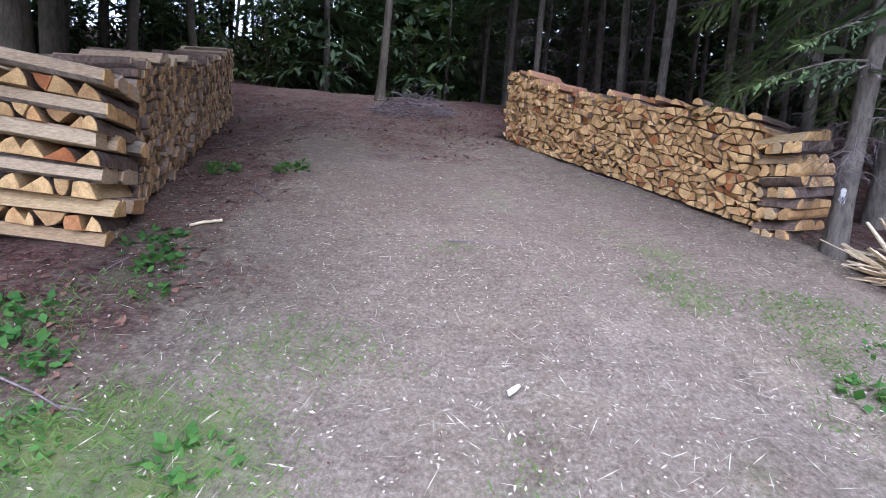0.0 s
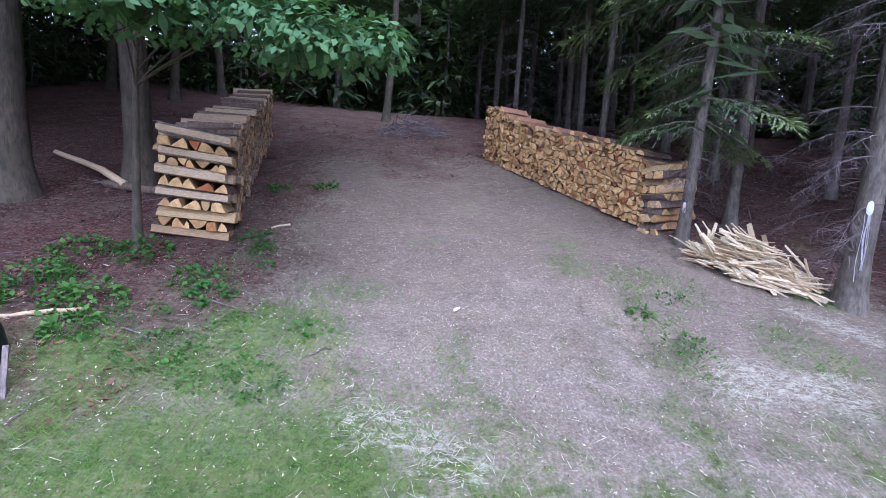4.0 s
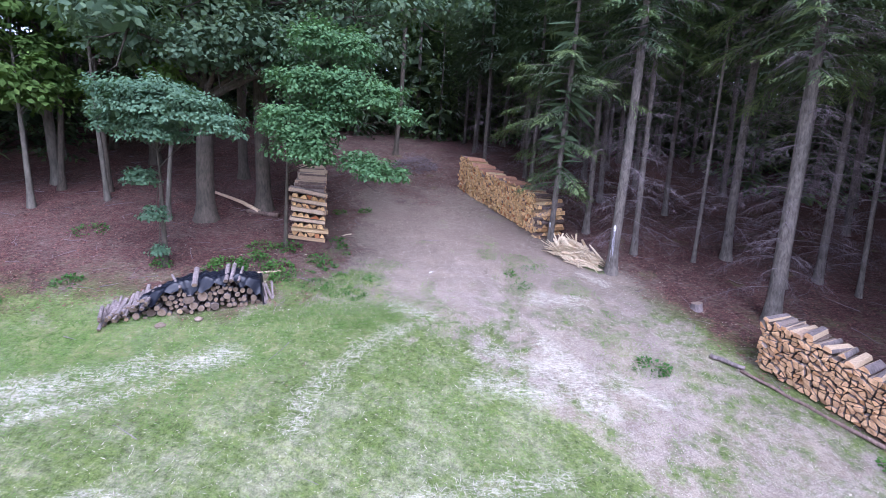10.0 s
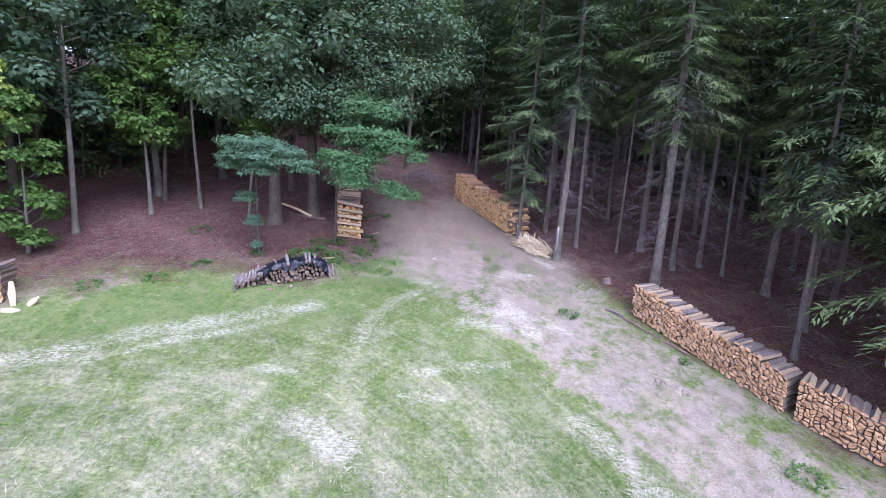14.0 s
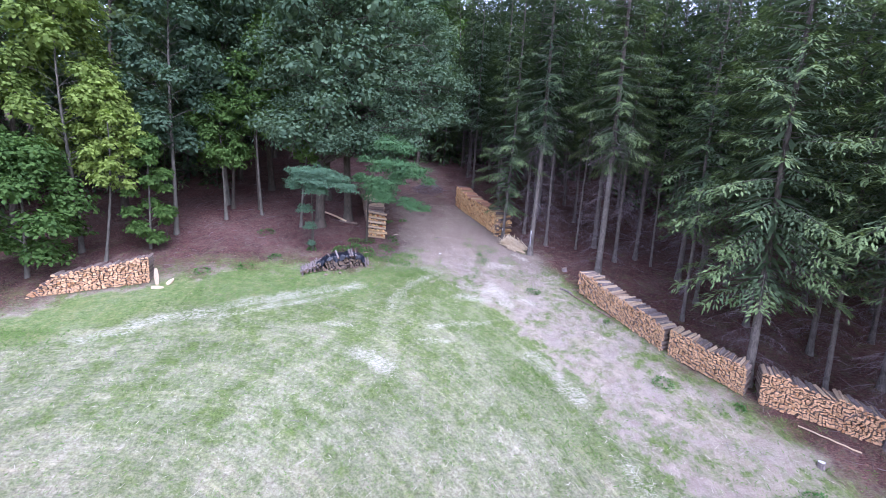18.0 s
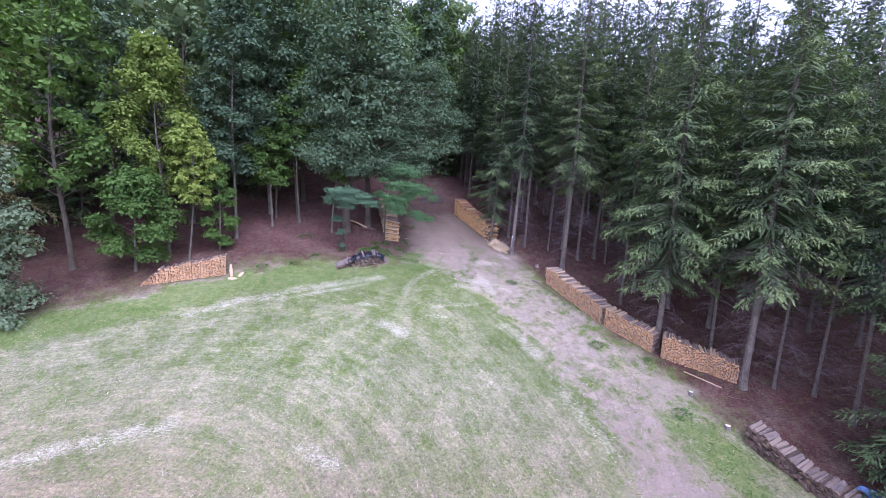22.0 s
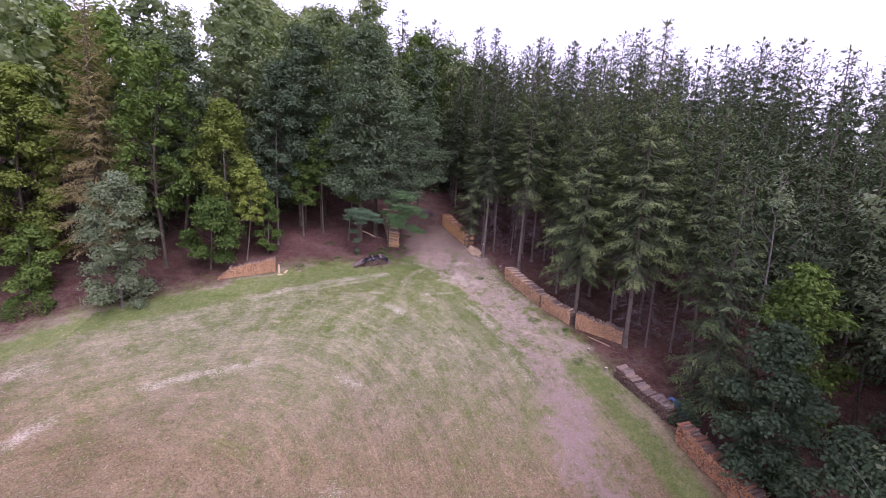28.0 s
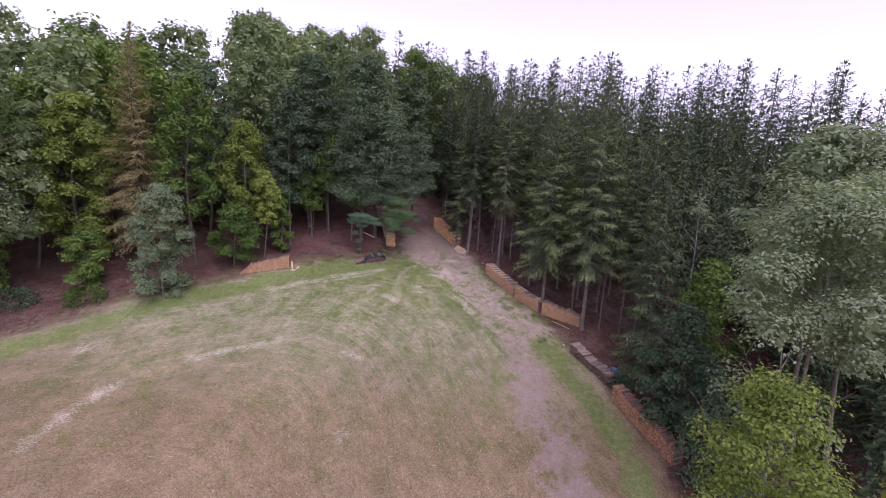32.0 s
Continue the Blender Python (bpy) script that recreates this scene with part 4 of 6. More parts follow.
# x, y, height, radius, crown from, reach, leaves, leaf size, leaf kind, bark, label
SIDE_TREES = [
    (-9.2, 6.2, 9, 0.09, 4.5, 1.6, 1980, 0.30, M_BEECH, M_SMOOTHBARK, "slim pale-barked tree with light green leaves"),
    (-14.75, 8.3, 15, 0.13, 6.0, 2.4, 2860, 0.39, M_OAK, M_OAKBARK, "slim dark tree in the leaf-strewn wood"),
    (-12.9, 8.4, 14, 0.11, 6.0, 2.2, 2860, 0.39, M_OAK, M_OAKBARK, "slim dark tree in the leaf-strewn wood"),
    (-16.3, 4.2, 19, 0.14, 5.5, 3.0, 6600, 0.36, M_OAK, M_SMOOTHBARK, "tall slim tree with green crown"),
    (-14.4, 6.6, 8, 0.11, 4.0, 1.9, 2640, 0.33, M_BEECH, M_SMOOTHBARK, "crooked small tree with fresh green leaves"),
    (-12.4, 7.6, 13, 0.09, 5.5, 2.0, 2640, 0.36, M_BEECH, M_SMOOTHBARK, "slim straight tree with green crown"),
    (-16.6, 2.2, 6.6, 0.07, 0.5, 1.2, 3300, 0.29, M_BEECH, M_SMOOTHBARK, "leafy bright green sapling beside the log pile"),
    (-24.5, -7.7, 11, 0.12, 0.5, 2.6, 7700, 0.30, M_GREYLEAF, M_SMOOTHBARK, "greyish green drooping tree at the meadow's edge"),
    (-20.6, -1.3, 7.2, 0.10, 1.4, 2.5, 5500, 0.33, M_BEECH, M_SMOOTHBARK, "spreading bright green maple at the meadow's edge"),
    (-20.0, 1.4, 15, 0.14, 5.0, 2.9, 5500, 0.36, M_LIME, M_SMOOTHBARK, "yellow-green tree at the meadow's edge"),
    (-18.0, 0.6, 10, 0.08, 4.2, 1.5, 2640, 0.33, M_LIME, M_SMOOTHBARK, "small lime-green tree with hanging leaves"),
    (-35.9, -3.6, 18, 0.20, 2.5, 4.2, 8800, 0.39, M_LIME, M_OAKBARK, "broad tree with yellow-green hanging leaves"),
    (-33.0, -7.0, 6.0, 0.08, 0.3, 2.2, 2750, 0.36, M_BEECH, M_SMOOTHBARK, "low green bush at the meadow's edge"),
    (-26.0, 3.5, 21, 0.22, 6.0, 4.0, 8800, 0.39, M_OAK, M_OAKBARK, "tall green tree behind the meadow's edge"),
    (-15.5, 9.0, 22, 0.22, 7.0, 4.2, 9350, 0.39, M_OAK, M_SMOOTHBARK, "tall tree with pale trunk and green crown"),
    (-42.0, -9.0, 15, 0.2, 1.0, 4.0, 5500, 0.42, M_BEECH, M_OAKBARK, "broad green tree at the meadow's edge"),
    (-2.6, 16.5, 20, 0.16, 9.0, 2.5, 3300, 0.45, M_OAK, M_OAKBARK, "tall reddish-barked tree beside the track"),
]
for k, (x, y, H, r0, z0, R, n, s, leafm, barkm, label) in enumerate(SIDE_TREES):
    ob = make_broadleaf("broadleaf_tree", 320 + k, H, r0 * 0.85, z0, R, int(n * 1.75), s * 0.7, leafm, barkm, max(14, int(H * 2.6)), bend=0.25 if H < 12 else 0.2)
    taken.append((x, y))
    tagged(stand(ob, x, y), label, "tree", "broadleaf trees")
taken += [(-8.0, 6.5), (-6.4, 7.6), (-4.5, 4.75), (-7.5, 3.3), (-30.4, -2.6)]

M_YELLOW = foliage("yellowish_leaves", (0.15, 0.16, 0.03), (0.27, 0.27, 0.05), (0.42, 0.40, 0.09), 0.3)
# trees beside the reddish stack, low on the slope
RIGHT_TREES = [
    (20.6, -19.0, 9.5, 0.12, 0.4, 2.5, 8000, 0.24, M_OAK, M_SMOOTHBARK, "dense dark green bushy tree over the stack"),
    (21.6, -23.4, 7.4, 0.10, 0.2, 2.5, 7000, 0.22, M_OAK, M_SMOOTHBARK, "dense green bushy tree over the stack's end"),
    (24.6, -15.5, 11, 0.12, 2.0, 2.6, 6000, 0.26, M_BEECH, M_SMOOTHBARK, "green tree before the spruces"),
    (18.7, -31.8, 21.2, 0.20, 15.6, 3.7, 24000, 0.14, M_GREYLEAF, M_SMOOTHBARK, "tall grey-green tree with pale forked trunk"),
    (22.4, -29.6, 21.5, 0.18, 13.5, 3.2, 15000, 0.17, M_GREYLEAF, M_SMOOTHBARK, "tall grey-green tree at the wood's edge"),
    (24.0, -24.6, 23.0, 0.20, 12.0, 3.8, 10000, 0.26, M_GREYLEAF, M_SMOOTHBARK, "tall grey-green tree behind another"),
    (11.4, -40.5, 18.4, 0.14, 13.4, 1.7, 15000, 0.085, M_LIME, M_SMOOTHBARK, "yellow-green young oak close to the camera's path"),
    (13.3, -41.8, 18.0, 0.13, 12.0, 1.7, 9000, 0.10, M_YELLOW, M_SMOOTHBARK, "yellowish young oak beside a greener one"),
    (28.5, -20.0, 12.0, 0.14, 0.6, 3.0, 5000, 0.3, M_OAK, M_SMOOTHBARK, "dark green undergrowth tree"),
    (26.5, -29.0, 14.0, 0.14, 0.6, 3.4, 5000, 0.3, M_OAK, M_SMOOTHBARK, "dark green undergrowth tree"),
]
for k, (x, y, H, r0, z0, R, n, s, leafm, barkm, label) in enumerate(RIGHT_TREES):
    ob = make_broadleaf("broadleaf_tree", 360 + k, H, r0, z0, R, n, s, leafm, barkm, 34 if z0 > 4 else 26, bend=0.2)
    taken.append((x, y))
    tagged(stand(ob, x, y), label, "tree", "broadleaf trees")


def bare_tree(x, y, H, seed):
    r = np.random.default_rng(seed)
    top = new("bare_tree")
    b, mid = trunk_bag(r, H, 0.10, 0.25, 8)
    for k in range(9):
        h = H * (0.45 + 0.5 * k / 9)
        a, L = k * 2.4 + r.normal(0, 0.4), (H - h) * 0.5 + 1.0
        d = np.array([math.cos(a), math.sin(a), 0])
        t = np.linspace(0, 1, 5)
        pts = mid(h) + d * (t * L * 0.75)[:, None] + np.array([0, 0, 1.0]) * (t * L * 0.8)[:, None] + r.normal(0, 0.05, (5, 3))
        b.tube(pts, 0.036 * (1.05 - t), 5)
        for s in r.uniform(0.3, 1, 4):
            q = np.array([np.interp(s, t, pts[:, i]) for i in range(3)])
            e = q + unit(d + r.normal(0, 0.7, 3) + np.array([0, 0, 0.6])) * r.uniform(0.4, 1.0)
            b.tube([q, (q + e) / 2, e], [0.016, 0.011, 0.004], 3)
    put("trunk", b.mesh("bare_trunk", [M_PALEBARK], True), top)
    blobs = [(np.array([r.normal(0, 1.0), r.normal(0, 1.0), H * r.uniform(0.7, 1.0)]), 0.8) for _ in range(7)]
    put("crown", leaf_crown(r, blobs, 500, 0.2, core=0).mesh("thin_crown", [M_GREYLEAF]), top)
    tagged(stand(top, x, y), "half-dead tree with pale bare forked branches", "tree", "broadleaf trees")


M_PALEBARK = bark("pale_dead_bark", (0.15, 0.135, 0.13), (0.30, 0.28, 0.27), 9)
bare_tree(24.3, -11.4, 15.5, 55)
bare_tree(17.6, -31.2, 15.0, 57)

# the broadleaf wood behind
LEAFY = [make_broadleaf("broadleaf_tree", 400 + k, 19 + k, 0.2, 6, 3.9, 5200, 0.30, (M_WOODLEAF, M_OAK, M_BEECH, M_WOODLEAF, M_WOODLEAF)[k], M_OAKBARK, 56, sides=6, share=0.45, twig=0) for k in range(5)]
LEAFY += [make_broadleaf("broadleaf_tree", 410 + k, 20 + k, 0.2, 8, 4.2, 1700, 0.48, (M_WOODLEAF, M_BEECH, M_WOODLEAF)[k], M_OAKBARK, 34, sides=5, share=0.2, twig=0) for k in range(3)]
used_leafy = [False] * 8
for _ in range(2600):
    x, y = rng.uniform(-80, 2), rng.uniform(-34, 85)
    d, s = polydist(np.array(x), np.array(y), EDGE_LEFT)
    d, s = float(d), float(s)
    if s < 0 or d < 5.0 or d > 46 or (x > -4.5 and y < 30) or x > 3:
        continue
    if not room_for(x, y, 3.6 if d < 22 else 4.6):
        continue
    taken.append((x, y))
    k = int(rng.integers(5)) if d < 12 else 5 + int(rng.integers(3))
    if d > 15 and rng.random() < 0.4:
        plant(BUILDS, used, 8 + int(rng.integers(2)), x, y, rng.uniform(0.62, 0.8), T_WOOD, "spruce", "spruces")
        continue
    plant(LEAFY, used_leafy, k, x, y, rng.uniform(0.86, 1.12) * (1.0 + 0.06 * float(smooth(-18, -34, x))), "tall broadleaf tree of the wood with green crown", "tree", "broadleaf trees")
# where the track bends out of sight the wood closes behind it
for _ in range(900):
    x, y = rng.uniform(-9, 9), rng.uniform(24, 75)
    if not room_for(x, y, 3.2):
        continue
    taken.append((x, y))
    if rng.random() < 0.6:
        plant(BUILDS, used, 8 + int(rng.integers(2)), x, y, rng.uniform(1.0, 1.2), T_WOOD, "spruce", "spruces")
    else:
        plant(LEAFY, used_leafy, 5 + int(rng.integers(3)), x, y, rng.uniform(0.85, 1.15), "tall broadleaf tree of the wood with green crown", "tree", "broadleaf trees")

# young spruces added where the wood is deep, to block light and darken it
YOUNG = [make_spruce("young_spruce", 230 + k, 6.5 + k, 0.07, 0.2, 2.0, 2, M_SPRUCE, 0) for k in range(2)]
used_young = [False] * 2
for _ in range(1000):
    x, y = rng.uniform(-36, 40), rng.uniform(4, 40)
    dl, sl = polydist(np.array(x), np.array(y), EDGE_LEFT)
    dr, sr = polydist(np.array(x), np.array(y), EDGE_RIGHT)
    inside = max(float(dl * sl), float(dr * sr))
    behind = y > 24.5 + 0.12 * abs(x)
    if not behind and inside < 13.5:
        continue
    if abs(x + 4) < 3 and y < 26 or inside > 34 and not behind or not room_for(x, y, 1.7):
        continue
    taken.append((x, y))
    plant(YOUNG, used_young, int(rng.integers(2)), x, y, rng.uniform(0.7, 1.15), "added young dense spruce that darkens the depth of the wood", "spruce", "spruces")


# ---- firewood stacks ----
def inset(poly, by):
    c = poly.mean(0)
    d = poly - c
    n = np.linalg.norm(d, axis=1, keepdims=True)
    return c + d * np.maximum(0.3, 1 - by / np.maximum(n, 1e-6))


def rounded(poly, k, bulge, cut=0.09):
    """The polygon with blunted corners and edge k swollen outwards (the bark side). Returns points and which edges are bark."""
    n, pts, edges = len(poly), [], []
    for i in range(n):
        a, b = poly[i], poly[(i + 1) % n]
        e = b - a
        out = np.array([e[1], -e[0]])
        for t in (cut, 0.35, 0.65, 1 - cut) if i == k else (cut, 1 - cut):
            pts.append(a + e * t + out * (bulge * 4 * t * (1 - t) if i == k else 0.0))
            edges.append(i == k)
        edges[-1] = False
    return np.array(pts), edges


def face_cells(rng, length, top, row, wide):
    """Cuts a stack's face, from u = 0 to length and up to top(u), into packed wedges, blocks and halves."""
    rows = int(max(top(u) for u in np.linspace(0, length, 20)) / row) + 1
    cols = int(length / wide)
    h = np.cumsum(rng.uniform(0.75, 1.25, rows + 1)) * row
    h = np.concatenate([[0], h])
    grid = np.zeros((rows + 2, cols + 1, 2))
    for r in range(rows + 2):
        sh = 0.5 * (r % 2)
        grid[r, :, 0] = np.clip((np.arange(cols + 1) + sh * 0.0 + rng.uniform(-0.36, 0.36, cols + 1)) * length / cols, 0, length)
        grid[r, :, 1] = h[r] + rng.uniform(-0.36, 0.36, cols + 1) * row * (r > 0)
    cells = []
    for r in range(rows + 1):
        for c in range(cols):
            q = np.array([grid[r, c], grid[r, c + 1], grid[r + 1, c + 1], grid[r + 1, c]])
            m = q.mean(0)
            if m[1] + 0.3 * row > top(m[0]):
                continue
            k = rng.random()
            if k < 0.36:
                cells += [q[[0, 1, 2]], q[[0, 2, 3]]]
            elif k < 0.72:
                cells += [q[[0, 1, 3]], q[[1, 2, 3]]]
            else:
                cells.append(q)
    return cells


def piece_mesh(poly, barks, w0, w1, axes, org, mats, shift=(0.0, 0.0)):
    """A split log: the polygon drawn out along the depth axis, a bit shifted and shrunk at its far end."""
    U, W = axes
    n = len(poly)
    c = poly.mean(0)
    tip = c + (poly - c) * 0.93
    rings = []
    for w, p in ((w0, tip), (w0 + 0.012, poly), (w1, c + (poly - c) * 0.96 + np.array(shift))):
        rings.append(org + p[:, :1] * U + p[:, 1:2] * np.array([0, 0, 1.0]) + w * W)
    V = np.concatenate(rings)
    F = [list(range(n)), list(range(3 * n - 1, 2 * n - 1, -1))]
    mi = [0, 0]
    for k in range(2):
        for i in range(n):
            j = (i + 1) % n
            F.append([k * n + j, k * n + i, (k + 1) * n + i, (k + 1) * n + j])
            mi.append(0 if k == 0 else (1 if barks[i] else 2))
    return V, F, mi


def add_piece(name, V, F, mi, mats, parent):
    me = bpy.data.meshes.new(name)
    me.from_pydata([tuple(v) for v in V], [], F)
    for m in mats:
        me.materials.append(m)
    me.polygons.foreach_set("material_index", mi)
    return put(name, me, parent)


def stack(name, p0, p1, depth, top, label, mats, seed, row=0.105, wide=0.165, near=0.0, group="firewood stacks", lift=0.02, u0=0.0, parts=300, rough=0.03, slack=(0.90, 1.0)):
    """A stack of split logs whose face runs from p0 to p1; the logs lie along depth, away from the face. near: the u that is split best."""
    rng = np.random.default_rng(seed)
    a, b = np.array([*p0, float(gz(*p0))]), np.array([*p1, float(gz(*p1))])
    length = np.hypot(*(b - a)[:2])
    U = (b - a) / length
    W = unit(np.array([*depth, 0.0])) * np.linalg.norm(depth)
    base = new(name)
    base.location = a
    cells = [c for c in face_cells(rng, length, top, row, wide) if c[:, 0].mean() >= u0]
    order = sorted(range(len(cells)), key=lambda i: abs(cells[i][:, 0].mean() - near))
    rest = ([], [], [])
    for rank, i in enumerate(order):
        poly = inset(cells[i], rng.uniform(0.006, 0.013))
        c = poly.mean(0)
        poly = c + (poly - c) * rng.uniform(*slack)
        poly, barks = rounded(poly, int(rng.integers(len(poly))), rng.uniform(0.05, 0.2))
        poly = poly + np.array([0, lift])
        V, F, mi = piece_mesh(poly, barks, rng.normal(0, rough), 1.0 + rng.normal(0, 0.04), (U, W), np.zeros(3), mats, (rng.normal(0, 0.015), 0))
        if rank < parts:
            add_piece("split_log", V, F, mi, mats, base)
        else:
            n = len(rest[0])
            rest[0].extend(V.tolist())
            rest[1].extend([[n + k for k in f] for f in F])
            rest[2].extend(mi)
    if rest[0]:
        ob = add_piece("split_log_rest", rest[0], rest[1], rest[2], mats, base)
        ob["kind"] = "stuff"
    return tagged(base, label, "firewood stack", group), a, U, W, length


def section(rng, w, h):
    """A log's end, w wide and h high, lying on its flat side: a wedge, a half or a block."""
    k = rng.random()
    if k < 0.55:
        poly, e = np.array([[-w * 0.55, 0], [w * 0.55, 0], [rng.uniform(-0.25, 0.3) * w, h]]), int(rng.integers(1, 3))
        return rounded(poly, e, 0.14, 0.03)
    if k < 0.68:
        a = np.linspace(0, math.pi, 7)
        return np.stack([np.cos(a) * w / 2, np.sin(a) * h], -1), [True] * 6 + [False]
    poly = np.array([[-w / 2, 0], [w / 2, 0], [w * rng.uniform(0.3, 0.48), h * rng.uniform(0.7, 1.0)], [-w * rng.uniform(0.2, 0.45), h]])
    return rounded(poly, int(rng.integers(1, 4)), 0.1, 0.04)


def crib(base, A, B, width_a, width_b, layers, layer_h, seed, mats_b, count=5, beams=None):
    """A stack's cross-laid end: layers of logs along A and along B in turn, upwards from the base's place."""
    rng = np.random.default_rng(seed)
    A, B = unit(A * np.array([1, 1, 0])), unit(B * np.array([1, 1, 0]))
    z = 0.0
    for k in range(layers):
        along_a = k % 2 == 0
        h = layer_h * (1.02 if along_a else 0.98) * rng.uniform(0.9, 1.1)
        At = A + np.array([0, 0, 0.04 + 0.1 * k / layers])
        D, S, wd, ws = (At, B, width_a, width_b) if along_a else (B, At, width_b, width_a)
        n = 4 if along_a else count + int(rng.integers(-1, 2))
        edges = np.concatenate([[0], np.sort((np.arange(1, n) + rng.uniform(-0.3, 0.3, n - 1)) / n), [1]]) * ws
        slip = rng.normal(0, 0.03)
        for i in range(n):
            w = (edges[i + 1] - edges[i]) * rng.uniform(0.95, 1.1)
            if along_a:
                t1, t2 = h * rng.uniform(0.7, 1.0), h * rng.uniform(0.6, 1.0)
                poly = np.array([[-w * 0.5, h * rng.uniform(0.05, 0.3)], [-w * rng.uniform(0.1, 0.35), 0], [w * 0.5, 0.0], [w * 0.5, t1], [w * rng.uniform(-0.1, 0.25), h * 1.06], [-w * rng.uniform(0.25, 0.48), t2]])
                poly[:, 0] += rng.normal(0, 0.025)
                kind = rng.random()
                barks = [kind < 0.3] * 6 if kind < 0.7 else [True, False, False, True, True, False]
                mats = (beams or ([M_END, M_OLDBARK, M_BEAM], [M_BEAM, M_OLDBARK, M_BEAM], [M_END, M_LOGBARK, M_SPLIT]))[int(rng.integers(3))]
            else:
                poly, barks = section(rng, w, h * rng.uniform(0.82, 1.04))
                if rng.random() < 0.22:
                    poly = np.stack([-poly[:, 0], h * 0.98 - poly[:, 1]], -1)
                mats = mats_b
            poly = poly + np.array([(edges[i] + edges[i + 1]) / 2, z + 0.012])
            e0, e1 = slip + rng.normal(0, 0.03), wd + slip + rng.normal(0.01, 0.04)
            if along_a:
                e0, e1 = e0 - abs(rng.normal(0, 0.06)), e1 + abs(rng.normal(0, 0.07))
            V, F, mi = piece_mesh(poly, barks, e0, e1, (S, D), np.zeros(3), None, (rng.normal(0, 0.045), rng.normal(0, 0.02)))
            add_piece("cross_log", V, F, mi, mats, base)
        z += h


def top_logs(base, U, W, length, top, seed, mats, gap=0.2, u0=0.1):
    """A loose last row of whole and split logs that lie across the stack's top."""
    rng = np.random.default_rng(seed)
    u = u0
    while u < length - 0.1:
        w = rng.uniform(0.10, 0.19)
        poly, barks = section(rng, w, w * rng.uniform(0.45, 0.7))
        poly = poly + np.array([u, top(u) + rng.uniform(-0.05, 0.03)])
        V, F, mi = piece_mesh(poly, barks, rng.normal(-0.02, 0.05), 1.0 + rng.normal(0, 0.06), (U, W), np.zeros(3), None, (rng.normal(0, 0.06), rng.normal(0, 0.02)))
        add_piece("top_log", V, F, mi, mats, base)
        u += w + gap * rng.uniform(0.0, 0.3)


FRESH = [M_END, M_LOGBARK, M_SPLIT]
DULL = [M_END_DULL, M_LOGBARK, M_WEATHER]
PALE = [M_END_PALE, M_LOGBARK, M_WEATHER]
RED = [M_END_RED, M_LOGBARK, M_WEATHER]
OLD = [M_OLDEND, M_LOGBARK, M_OLDEND]
M_OLDBARK = bark("flaking_log_bark", (0.13, 0.098, 0.08), (0.42, 0.345, 0.28), 12)
M_REDWOOD = wood_side("reddish_split_wood", (0.42, 0.22, 0.13), (0.26, 0.12, 0.08))

ROW, WIDE = 0.104, 0.118
# stack along the track, face to the track, cross-laid at its lower end
RS0, RS1 = (3.93, 6.42), (1.0, 11.25)
top_rs = lambda u: 1.34 + 0.05 * math.sin(u * 1.3) + (0.12 if u > 4.8 else 0)
base, a, U, W, L = stack("firewood_stack", RS0, RS1, (4.83 / 5.65, 2.93 / 5.65), top_rs, "long stack of fresh yellow-brown split logs beside the track", [M_END, M_LOGBARK, M_SPLIT], 11, ROW, WIDE, 1.2, rough=0.04, u0=0.42)
crib(base, W, U, 1.0, 0.42, 10, 0.136, 24, FRESH, 3, ([M_END, M_LOGBARK, M_SPLIT], [M_END, M_LOGBARK, M_END], [M_SPLIT, M_LOGBARK, M_END]))
top_logs(base, U, W, L, top_rs, 31, [M_END, M_LOGBARK, M_REDWOOD], 0.9, 0.6)
# stack on the other side of the track, with a tall cross-laid end
LS0, LS1 = (-3.42, 5.15), (-5.35, 11.8)
top_ls = lambda u: 1.52 + 0.06 * math.sin(u * 1.1) - 0.02 * u
base, a, U, W, L = stack("firewood_stack", LS0, LS1, (-1.0, 0.0), top_ls, "long stack of split logs with a cross-laid end", DULL, 13, ROW, WIDE, 1.5, u0=0.95)
crib(base, W, U, 1.05, 0.95, 11, 0.143, 14, FRESH, 6)
top_logs(base, U, W, L, top_ls, 32, [M_BEAM, M_LOGBARK, M_BEAM], 0.6, 1.0)

# three stacks in a row before the spruces
for p0, p1, depth, top, seed, near, label in (
    ((7.75, 0.55), (10.5, -3.72), (0.84, 0.54), lambda u: 1.10 + 0.05 * math.sin(u * 2), 15, 0.5, "stack of pale split logs before the spruces"),
    ((10.62, -3.9), (12.75, -6.05), (0.71, 0.70), lambda u: 1.12 + 0.04 * math.sin(u * 3), 16, 0.5, "stack of pale split logs between two others"),
    ((13.1, -6.35), (16.5, -8.0), (0.44, 0.90), lambda u: 1.28 - 0.06 * u + 0.04 * math.sin(u * 3), 17, 2.0, "stack of pale split logs between two spruce trunks"),
):
    base, a, U, W, L = stack("firewood_stack", p0, p1, depth, top, label, PALE, seed, ROW, WIDE, near, rough=0.045, slack=(0.82, 0.97))
    top_logs(base, U, W, L, top, seed + 20, [M_END_PALE, M_GREYBARK, M_BEAM])
# pile at the far edge of the meadow, sloping down at one end
top_lp = lambda u: min(1.3 - 0.09 * u + 0.05 * math.sin(u * 3), 0.15 + (4.95 - u) * 0.75)
base, a, U, W, L = stack("firewood_stack", (-14.4, -1.1), (-19.1, -3.0), (-0.37, 0.93), top_lp, "pile of pale split logs that slopes down at one end", PALE, 18, ROW, 0.17, 0.5, rough=0.05, slack=(0.80, 0.96))
top_logs(base, U, W, L, top_lp, 38, [M_END_PALE, M_LOGBARK, M_WEATHER])
